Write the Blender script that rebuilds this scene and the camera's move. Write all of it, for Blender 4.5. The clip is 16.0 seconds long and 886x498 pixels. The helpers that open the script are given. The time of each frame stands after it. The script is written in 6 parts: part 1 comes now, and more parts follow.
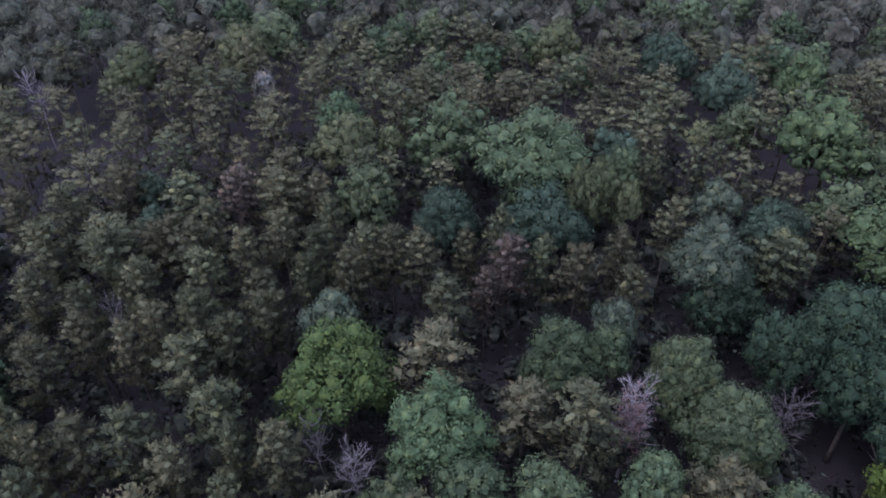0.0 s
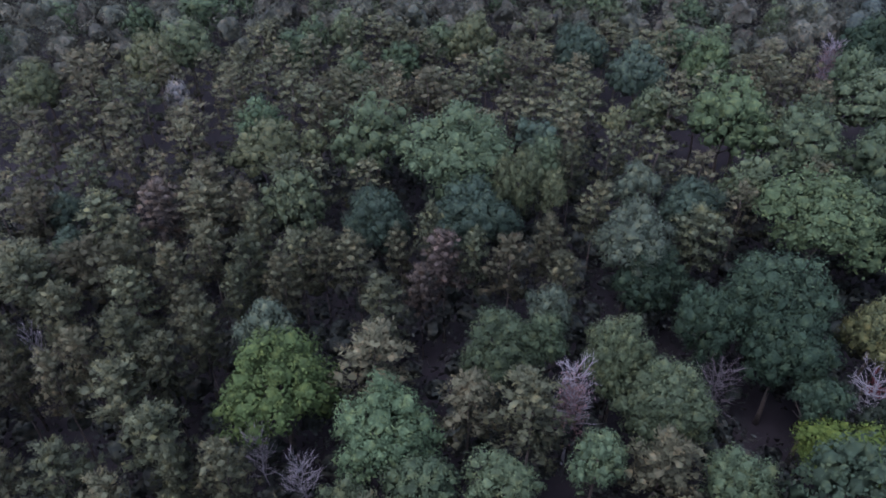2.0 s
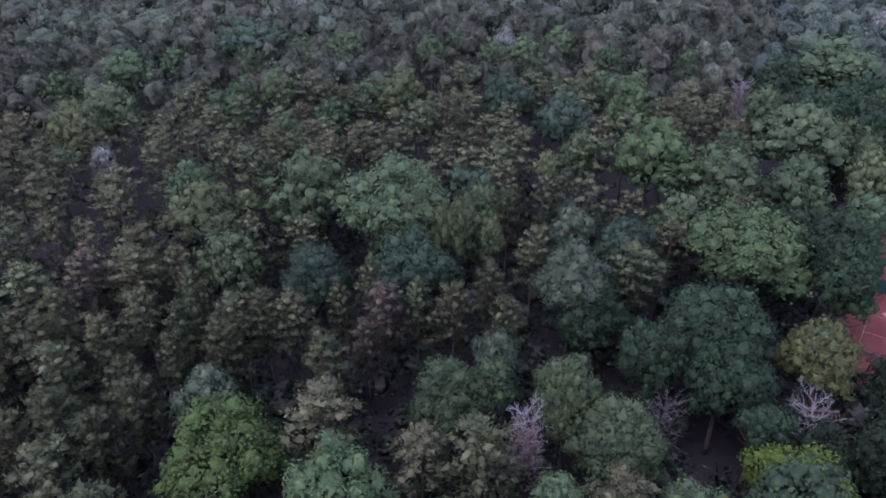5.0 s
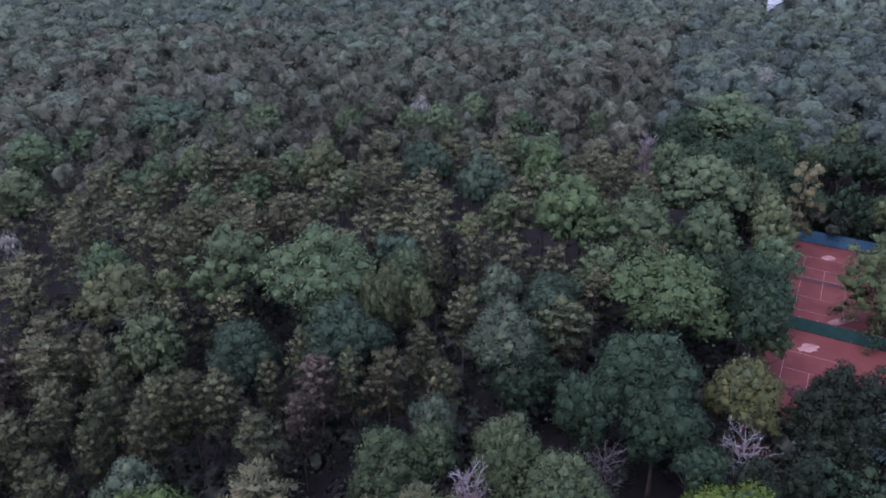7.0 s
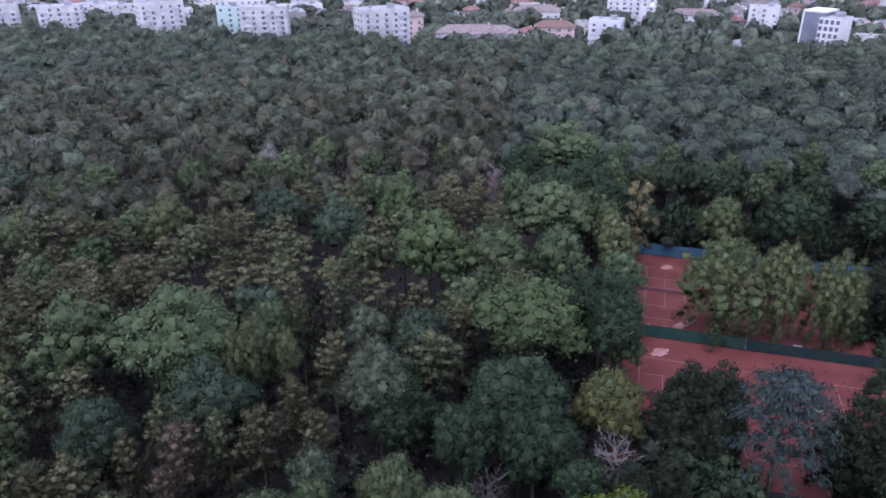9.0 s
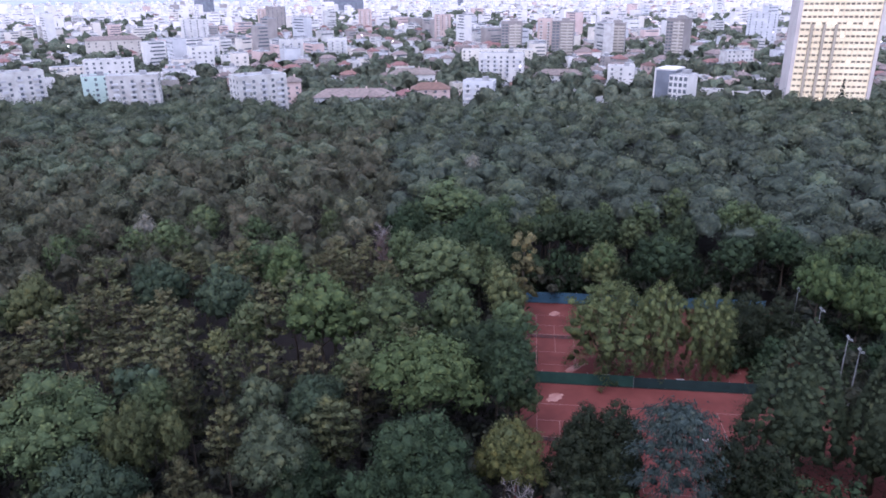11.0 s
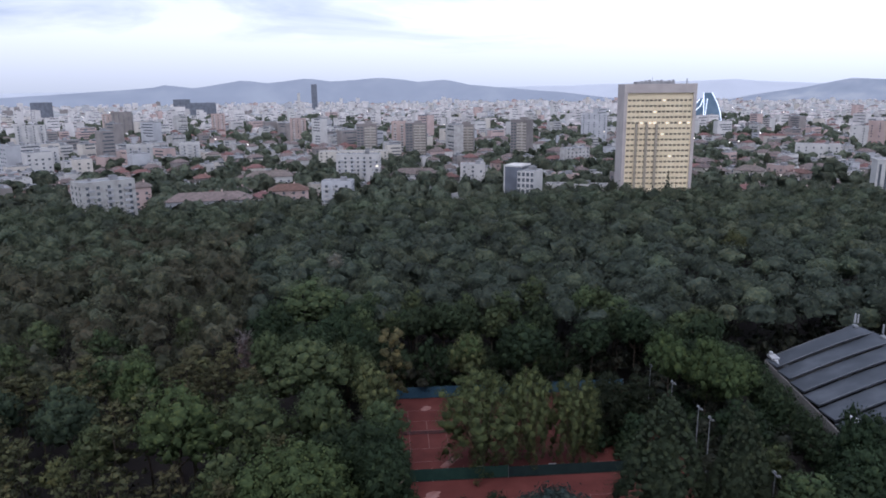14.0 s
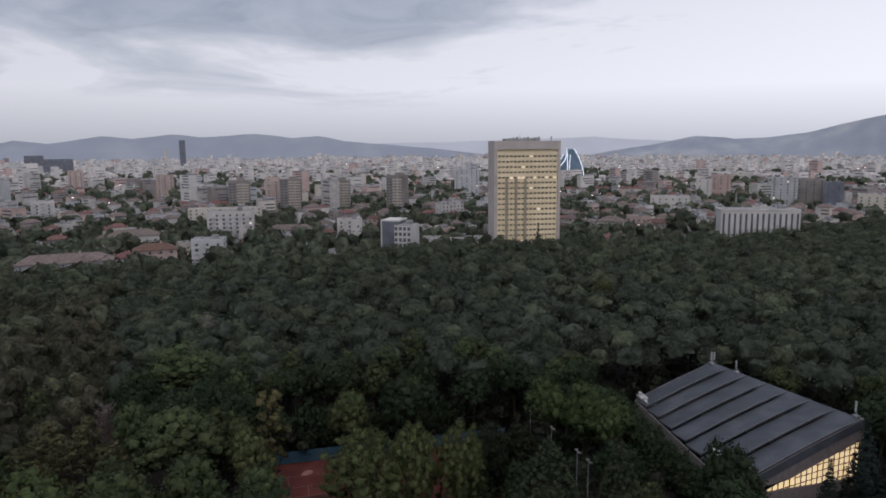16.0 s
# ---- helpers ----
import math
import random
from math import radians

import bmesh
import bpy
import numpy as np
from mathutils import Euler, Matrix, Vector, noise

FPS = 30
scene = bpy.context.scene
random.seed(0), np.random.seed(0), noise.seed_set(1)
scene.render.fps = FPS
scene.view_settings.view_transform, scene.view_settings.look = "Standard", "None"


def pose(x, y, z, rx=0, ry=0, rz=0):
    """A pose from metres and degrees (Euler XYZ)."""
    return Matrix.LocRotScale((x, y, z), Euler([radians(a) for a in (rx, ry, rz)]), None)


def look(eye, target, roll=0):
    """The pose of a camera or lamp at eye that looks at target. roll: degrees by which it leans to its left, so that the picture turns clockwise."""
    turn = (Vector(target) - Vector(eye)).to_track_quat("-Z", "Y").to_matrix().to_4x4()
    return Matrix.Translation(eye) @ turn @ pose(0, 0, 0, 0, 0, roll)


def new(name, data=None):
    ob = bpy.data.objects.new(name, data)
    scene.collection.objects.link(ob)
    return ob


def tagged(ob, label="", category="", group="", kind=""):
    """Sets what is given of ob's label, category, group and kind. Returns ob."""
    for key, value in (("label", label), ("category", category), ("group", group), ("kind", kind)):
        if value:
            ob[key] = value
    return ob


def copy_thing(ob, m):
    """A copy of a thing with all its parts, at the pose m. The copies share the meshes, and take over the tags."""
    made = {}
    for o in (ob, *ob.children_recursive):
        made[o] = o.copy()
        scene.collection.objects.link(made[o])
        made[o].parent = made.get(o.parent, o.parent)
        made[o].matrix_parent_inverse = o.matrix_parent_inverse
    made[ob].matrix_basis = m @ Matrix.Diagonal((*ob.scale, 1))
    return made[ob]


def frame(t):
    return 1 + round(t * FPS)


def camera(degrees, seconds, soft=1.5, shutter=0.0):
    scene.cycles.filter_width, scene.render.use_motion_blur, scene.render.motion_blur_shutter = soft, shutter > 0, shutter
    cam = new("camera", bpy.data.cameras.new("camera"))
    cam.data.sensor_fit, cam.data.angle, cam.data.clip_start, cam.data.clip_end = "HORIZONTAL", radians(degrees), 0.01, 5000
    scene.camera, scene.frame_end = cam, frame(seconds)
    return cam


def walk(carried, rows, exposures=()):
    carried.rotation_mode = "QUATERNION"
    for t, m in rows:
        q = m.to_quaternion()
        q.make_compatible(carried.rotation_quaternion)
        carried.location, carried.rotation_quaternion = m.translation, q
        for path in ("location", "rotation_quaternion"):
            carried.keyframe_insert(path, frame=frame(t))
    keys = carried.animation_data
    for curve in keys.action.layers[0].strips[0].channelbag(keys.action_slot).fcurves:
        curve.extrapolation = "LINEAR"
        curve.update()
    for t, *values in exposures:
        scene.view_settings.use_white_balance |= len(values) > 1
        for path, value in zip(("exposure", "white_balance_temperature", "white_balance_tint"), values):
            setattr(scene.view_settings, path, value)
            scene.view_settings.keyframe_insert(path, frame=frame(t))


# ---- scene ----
EXPO = [(0.0, 1.63, 5150, 36), (4.0, 1.60, 5100, 37), (7.0, 1.53, 5150, 37), (10.0, 1.43, 5400, 32), (12.5, 1.32, 5450, 29), (13.2, 0.84, 5550, 26), (14.5, 0.12, 5850, 20), (16.0, -0.26, 6350, 20)]
cam = camera(64.30, 16.0, soft=1.8)
EYE = (0.0, 0.0, 75.0)


def aim(yaw, pitch, roll):
    return pose(*EYE, 90 + pitch, 0, yaw) @ pose(0, 0, 0, 0, 0, roll)


walk(cam, [
    (0.0, aim(-0.00, -37.50, 0.00)),
    (0.5, aim(-2.66, -37.55, -0.00)),
    (1.0, aim(-4.29, -37.59, 0.02)),
    (1.5, aim(-5.74, -37.63, -0.09)),
    (2.0, aim(-6.96, -37.69, -0.12)),
    (2.5, aim(-7.96, -37.64, -0.10)),
    (3.0, aim(-8.76, -37.39, -0.09)),
    (3.5, aim(-9.47, -36.53, -0.13)),
    (4.0, aim(-10.26, -35.60, -0.16)),
    (6.5, aim(-18.06, -29.88, -0.40)),
    (7.0, aim(-19.72, -28.36, -0.49)),
    (7.5, aim(-21.55, -27.00, -0.57)),
    (8.0, aim(-24.54, -26.67, -0.54)),
    (8.5, aim(-28.50, -26.15, -0.53)),
    (9.0, aim(-32.26, -25.19, -0.53)),
    (9.5, aim(-35.64, -24.02, -0.54)),
    (10.0, aim(-37.90, -22.85, -0.53)),
    (12.5, aim(-47.79, -16.98, -0.51)),
    (13.0, aim(-49.58, -15.78, -0.47)),
    (13.5, aim(-51.53, -14.39, -0.50)),
    (14.0, aim(-53.46, -12.76, -0.55)),
    (14.5, aim(-55.39, -11.01, -0.58)),
    (15.0, aim(-57.77, -9.24, -0.51)),
    (15.5, aim(-60.64, -8.37, -0.45)),
    (16.0, aim(-63.51, -8.42, -0.43)),
], EXPO)
# ---------- sky, sun ----------
world = bpy.data.worlds.new("overcast_dusk")
scene.world = world
world.use_nodes = True
SUN_ELEV, SUN_AZ = 66.0, 250.0


def build_sky():
    nt = world.node_tree
    nt.nodes.clear()
    n = nt.nodes.new
    out, bg = n("ShaderNodeOutputWorld"), n("ShaderNodeBackground")
    sky = n("ShaderNodeTexSky")
    sky.sky_type, sky.sun_disc = "NISHITA", False
    sky.sun_elevation, sky.sun_rotation = radians(SUN_ELEV), radians(SUN_AZ)
    sky.dust_density = 3.0
    geo = n("ShaderNodeTexCoord")
    sep = n("ShaderNodeSeparateXYZ")
    nt.links.new(geo.outputs["Generated"], sep.inputs[0])

    def mth(op, a, b=None, clamp=False):
        m = n("ShaderNodeMath")
        m.operation, m.use_clamp = op, clamp
        for i, v in enumerate((a, b)):
            if v is None:
                continue
            if isinstance(v, (int, float)):
                m.inputs[i].default_value = v
            else:
                nt.links.new(v, m.inputs[i])
        return m.outputs[0]

    # flat cloud deck: the direction laid out on a plane overhead
    zz = mth("ADD", mth("MAXIMUM", sep.outputs[2], 0.0), 0.10)
    comb = n("ShaderNodeCombineXYZ")
    nt.links.new(mth("DIVIDE", sep.outputs[0], zz), comb.inputs[0])
    nt.links.new(mth("DIVIDE", sep.outputs[1], zz), comb.inputs[1])

    def cloud(scale, detail, rough, off, dist=0.6):
        mp = n("ShaderNodeMapping")
        mp.inputs["Location"].default_value = off
        nt.links.new(comb.outputs[0], mp.inputs[0])
        t = n("ShaderNodeTexNoise")
        t.inputs["Scale"].default_value, t.inputs["Detail"].default_value = scale, detail
        t.inputs["Roughness"].default_value, t.inputs["Distortion"].default_value = rough, dist
        nt.links.new(mp.outputs[0], t.inputs[0])
        return t.outputs[0]

    def ramp(v, stops):
        r = n("ShaderNodeValToRGB")
        e = r.color_ramp.elements
        while len(e) < len(stops):
            e.new(0.5)
        for k, (p, c) in zip(e, stops):
            k.position, k.color = p, (*c, 1)
        nt.links.new(v, r.inputs[0])
        return r.outputs[0]

    big = cloud(0.55, 6.0, 0.55, CLOUD_OFF)
    wisps = cloud(1.3, 7.0, 0.6, (3.1, 1.7, 0.4), 1.0)
    # the dark bank hangs low to the north and lifts towards the east
    lift = mth("MULTIPLY", mth("MAXIMUM", mth("SUBTRACT", 0.5, sep.outputs[1]), 0.0), 0.30)
    over = mth("SUBTRACT", mth("SUBTRACT", sep.outputs[2], 0.085), lift)
    cover = mth("ADD", mth("MULTIPLY", over, 11.0), mth("MULTIPLY", mth("SUBTRACT", big, 0.47), 4.5))
    cover = mth("MULTIPLY", mth("ADD", cover, mth("MULTIPLY", mth("SUBTRACT", wisps, 0.5), 1.6)), 1.0, True)
    cover = mth("MULTIPLY", cover, mth("MULTIPLY", mth("SUBTRACT", sep.outputs[2], 0.030), 16.0, True))
    base = ramp(mth("MAXIMUM", sep.outputs[2], 0.0), [(0.0, SKY_HORIZON), (0.075, SKY_LOW), (0.5, SKY_HIGH)])
    # paler towards the south-east
    tone = n("ShaderNodeMixRGB")
    tone.blend_type = "MULTIPLY"
    tone.inputs[0].default_value = 1
    nt.links.new(base, tone.inputs[1])
    nt.links.new(mth("SUBTRACT", 1.09, mth("MULTIPLY", sep.outputs[1], 0.27)), tone.inputs[2])
    base = tone.outputs[0]
    dark = ramp(wisps, [(0.25, SKY_CLOUD), (0.75, SKY_CLOUD_EDGE)])
    # an overcast deck is brightest overhead
    thick = n("ShaderNodeMixRGB")
    thick.blend_type = "MULTIPLY"
    thick.inputs[0].default_value = 1
    nt.links.new(dark, thick.inputs[1])
    nt.links.new(mth("ADD", 1.0, mth("MULTIPLY", mth("SUBTRACT", sep.outputs[2], 0.33), 0.5, True)), thick.inputs[2])
    dark = thick.outputs[0]
    mix = n("ShaderNodeMixRGB")
    nt.links.new(cover, mix.inputs[0])
    nt.links.new(base, mix.inputs[1])
    nt.links.new(dark, mix.inputs[2])
    # clear-sky light above the thin overcast
    scl = n("ShaderNodeMixRGB")
    scl.blend_type = "MULTIPLY"
    scl.inputs[0].default_value = 1
    scl.inputs[2].default_value = (0.1, 0.1, 0.1, 1)
    nt.links.new(sky.outputs[0], scl.inputs[1])
    fin = n("ShaderNodeMixRGB")
    fin.inputs[0].default_value = 0.88
    nt.links.new(scl.outputs[0], fin.inputs[1])
    nt.links.new(mix.outputs[0], fin.inputs[2])
    nt.links.new(fin.outputs[0], bg.inputs[0])
    bg.inputs[1].default_value = 1.0
    nt.links.new(bg.outputs[0], out.inputs[0])


CLOUD_OFF = (1.3, 0.4, 0.0)
SKY_HORIZON, SKY_LOW, SKY_HIGH = (0.65, 0.705, 0.75), (1.02, 1.08, 1.11), (0.68, 0.71, 0.74)
SKY_CLOUD, SKY_CLOUD_EDGE = (0.36, 0.43, 0.50), (0.62, 0.695, 0.76)
build_sky()

sun = new("sun", bpy.data.lights.new("sun", "SUN"))
sun.data.energy, sun.data.angle, sun.data.color = 1.5, radians(50), (1.0, 0.95, 0.87)
_d = Vector((math.sin(radians(SUN_AZ)), math.cos(radians(SUN_AZ)), math.tan(radians(SUN_ELEV))))
sun.matrix_world = look((0, 0, 300), Vector((0, 0, 300)) - _d)


# ---------- materials ----------
def material(name, stops, scale=1.0, rough=0.8, bump=0.0, bump_scale=None, metal=0.0, spread=0.0, cell=0.0, spec=0.3, detail=5.0, thin=0.0, lift=0.1):
    """stops: colours along a noise of that scale (per metre); spread: brightness by object; cell: per-plant tint, by place, of that size."""
    m = bpy.data.materials.new(name)
    m.use_nodes = True
    nt = m.node_tree
    b = nt.nodes["Principled BSDF"]
    n, link = nt.nodes.new, nt.links.new
    b.inputs["Roughness"].default_value, b.inputs["Metallic"].default_value = rough, metal
    b.inputs["Specular IOR Level"].default_value = spec
    tc = n("ShaderNodeNewGeometry")
    tex = n("ShaderNodeTexNoise")
    tex.inputs["Scale"].default_value, tex.inputs["Detail"].default_value = scale, detail
    link(tc.outputs["Position"], tex.inputs[0])
    r = n("ShaderNodeValToRGB")
    e = r.color_ramp.elements
    while len(e) < len(stops):
        e.new(0.5)
    for i, (k, c) in enumerate(zip(e, stops)):
        k.position = 0.3 + 0.4 * i / max(1, len(stops) - 1)
        k.color = (*c, 1)
    link(tex.outputs[0], r.inputs[0])
    col = r.outputs[0]
    if spread or cell:
        hsv = n("ShaderNodeHueSaturation")
        if cell:
            vor = n("ShaderNodeTexVoronoi")
            vor.inputs["Scale"].default_value = 1.0 / cell
            vor.voronoi_dimensions = "2D"
            link(tc.outputs["Position"], vor.inputs["Vector"])
            sp = n("ShaderNodeSeparateColor")
            link(vor.outputs["Color"], sp.inputs[0])
            src, src2 = sp.outputs[0], sp.outputs[1]
        else:
            oi = n("ShaderNodeObjectInfo")
            src = oi.outputs["Random"]
            wn = n("ShaderNodeTexWhiteNoise")
            wn.noise_dimensions = "1D"
            link(src, wn.inputs["W"])
            src2 = wn.outputs[0]
        mr = n("ShaderNodeMapRange")
        mr.inputs[3].default_value, mr.inputs[4].default_value = 1 - spread, 1 + spread
        link(src, mr.inputs[0])
        link(mr.outputs[0], hsv.inputs["Value"])
        mh = n("ShaderNodeMapRange")
        mh.inputs[3].default_value, mh.inputs[4].default_value = 0.5 - spread * 0.10, 0.5 + spread * 0.08
        link(src2, mh.inputs[0])
        link(mh.outputs[0], hsv.inputs["Hue"])
        link(col, hsv.inputs["Color"])
        col = hsv.outputs[0]
    link(col, b.inputs["Base Color"])
    if bump:
        bt = n("ShaderNodeTexNoise")
        bt.inputs["Scale"].default_value, bt.inputs["Detail"].default_value = bump_scale or scale * 4, 4
        link(tc.outputs["Position"], bt.inputs[0])
        bn = n("ShaderNodeBump")
        bn.inputs["Strength"].default_value, bn.inputs["Distance"].default_value = bump, lift
        link(bt.outputs[0], bn.inputs["Height"])
        link(bn.outputs[0], b.inputs["Normal"])
    if thin:
        tr = n("ShaderNodeBsdfTranslucent")
        link(col, tr.inputs[0])
        mx = n("ShaderNodeMixShader")
        mx.inputs[0].default_value = thin
        link(b.outputs[0], mx.inputs[1])
        link(tr.outputs[0], mx.inputs[2])
        link(mx.outputs[0], nt.nodes["Material Output"].inputs[0])
    return m


def leafy(name, c, spread=0.28, cell=0.0, k=0.35, warm=(1.2, 1.0, 0.8), flutter=0.28):
    """Foliage: tinted in drifts, by tree, and leaf by leaf."""
    grey = sum(c) / 3
    c = tuple(0.72 * max(0.012, grey + 1.08 * (v - grey)) for v in c)
    lo = tuple(v * (1 - k) for v in c)
    hi = tuple(v * (1 + k) * w for v, w in zip(c, warm))
    m = material(name, [lo, c, hi], scale=0.9, rough=0.75, bump=0.35, bump_scale=5.0, spread=spread, cell=cell, spec=0.10, thin=0.25, lift=0.12)
    nt = m.node_tree
    b = nt.nodes["Principled BSDF"]
    geo, mr, mul = nt.nodes.new("ShaderNodeNewGeometry"), nt.nodes.new("ShaderNodeMapRange"), nt.nodes.new("ShaderNodeMixRGB")
    mr.inputs[3].default_value, mr.inputs[4].default_value = 1 - flutter, 1 + flutter
    nt.links.new(geo.outputs["Random Per Island"], mr.inputs[0])
    mul.blend_type, mul.inputs[0].default_value = "MULTIPLY", 1.0
    nt.links.new(b.inputs["Base Color"].links[0].from_socket, mul.inputs[1])
    nt.links.new(mr.outputs[0], mul.inputs[2])
    for node in nt.nodes:
        if node.bl_idname == "ShaderNodeBsdfTranslucent":
            nt.links.new(mul.outputs[0], node.inputs[0])
    nt.links.new(mul.outputs[0], b.inputs["Base Color"])
    return m


LEAF = {
    "bright": leafy("leaves_bright_green", (0.058, 0.089, 0.029), 0.10),
    "light": leafy("leaves_pale_green", (0.071, 0.095, 0.047), 0.12),
    "grey": leafy("leaves_grey_green", (0.075, 0.095, 0.060), 0.14),
    "mid": leafy("leaves_mid_green", (0.068, 0.093, 0.047), 0.22),
    "dark": leafy("leaves_dark_green", (0.034, 0.053, 0.029), 0.2),
    "olive": leafy("leaves_olive", (0.088, 0.103, 0.050), 0.18),
    "teal": leafy("leaves_blue_green", (0.050, 0.072, 0.046), 0.16),
    "yellow": leafy("leaves_yellow_green", (0.094, 0.104, 0.042), 0.12),
    "fresh": leafy("leaves_fresh_green", (0.073, 0.104, 0.046), 0.08),
    "lime": leafy("leaves_lime_green", (0.083, 0.114, 0.025), 0.06),
    "mint": leafy("leaves_light_fresh_green", (0.078, 0.116, 0.055), 0.06),
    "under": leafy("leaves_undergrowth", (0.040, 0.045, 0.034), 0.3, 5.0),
    "pale": leafy("leaves_silver_flowering", (0.179, 0.180, 0.154), 0.1),
    "tan": leafy("leaves_tan_withered", (0.125, 0.120, 0.062), 0.08),
    "pine": leafy("needles_pine", (0.086, 0.092, 0.050), 0.30),
    "pine_brown": leafy("needles_pine_brown", (0.105, 0.088, 0.066), 0.2),
    "cedar": leafy("needles_blue_cedar", (0.046, 0.064, 0.060), 0.1),
    "cypress": leafy("needles_cypress", (0.040, 0.054, 0.032), 0.12),
    "fir": leafy("needles_fir", (0.023, 0.036, 0.031), 0.15),
    "yew": leafy("leaves_blackish_green", (0.022, 0.030, 0.018), 0.15),
    "elm": leafy("leaves_soft_green", (0.106, 0.131, 0.062), 0.1),
    "rust": leafy("needles_rust", (0.18, 0.130, 0.118), 0.1),
    # farther foliage: paler, bluer leaf colours carry the haze of distance
    "far_pine": leafy("needles_far_pine_hazy", (0.086, 0.091, 0.063), 0.34, 8.0, flutter=0.2),
    "far_oak": leafy("leaves_far_oak_hazy", (0.068, 0.086, 0.067), 0.18, 9.5, flutter=0.2),
    "garden": leafy("leaves_garden_trees_hazy", (0.098, 0.118, 0.088), 0.3, 9.0, flutter=0.2),
    "far_mixed": leafy("leaves_far_mixed_hazy", (0.090, 0.111, 0.076), 0.26, 10.0, flutter=0.2),
}
BARK = material("bark_brown", [(0.04, 0.03, 0.022), (0.09, 0.07, 0.05)], 3, 0.9, 0.6)
DEADWOOD = material("dead_wood_grey", [(0.145, 0.128, 0.122), (0.23, 0.205, 0.195)], 2, 0.85, 0.4)
# floor near black: the shade beneath the crowns is in its colour
SOIL = material("forest_floor_shaded", [(0.006, 0.0042, 0.0043), (0.011, 0.0078, 0.0076), (0.010, 0.009, 0.0075)], 0.25, 0.95, 0.5, 2)
CLAY = material("red_clay", [(0.066, 0.0145, 0.0118), (0.082, 0.019, 0.0150), (0.098, 0.026, 0.021)], 0.22, 0.9, 0.2, 3)
WORN = material("worn_pale_clay", [(0.18, 0.078, 0.066), (0.26, 0.15, 0.13)], 0.6, 0.9, 0.2, 3)
LINE = material("white_court_line", [(0.17, 0.095, 0.085), (0.25, 0.17, 0.16)], 2, 0.8)
SCREEN_G = material("green_windscreen", [(0.010, 0.036, 0.028), (0.017, 0.050, 0.038)], 0.6, 0.8)
# the same green cloth with the trees' shadow put into its colour
SCREEN_SHADE = material("shaded_green_windscreen", [(0.008, 0.019, 0.020), (0.013, 0.030, 0.029)], 0.6, 0.8)
SCREEN_B = material("blue_windscreen", [(0.026, 0.072, 0.112), (0.042, 0.098, 0.142)], 0.6, 0.8)
STEEL = material("galvanised_steel", [(0.25, 0.26, 0.27), (0.34, 0.35, 0.36)], 1, 0.5, metal=0.5)
ROOF_MEMBRANE = material("grey_roof_membrane", [(0.035, 0.040, 0.048), (0.046, 0.052, 0.062), (0.072, 0.079, 0.092)], 0.18, 0.6, 0.15, 1.5)
ROOF_EDGE = material("grey_metal_flashing", [(0.085, 0.09, 0.10), (0.12, 0.125, 0.135)], 0.6, 0.45)
WHITE_METAL = material("white_painted_metal", [(0.27, 0.27, 0.275), (0.38, 0.38, 0.385)], 1, 0.5)
CONCRETE = material("concrete_wall", [(0.16, 0.15, 0.14), (0.23, 0.215, 0.20)], 0.4, 0.85, 0.2)


def glow(name, color, strength):
    m = bpy.data.materials.new(name)
    m.use_nodes = True
    b = m.node_tree.nodes["Principled BSDF"]
    b.inputs["Base Color"].default_value = (*color, 1)
    b.inputs["Emission Color"].default_value = (*color, 1)
    b.inputs["Emission Strength"].default_value = strength
    return m


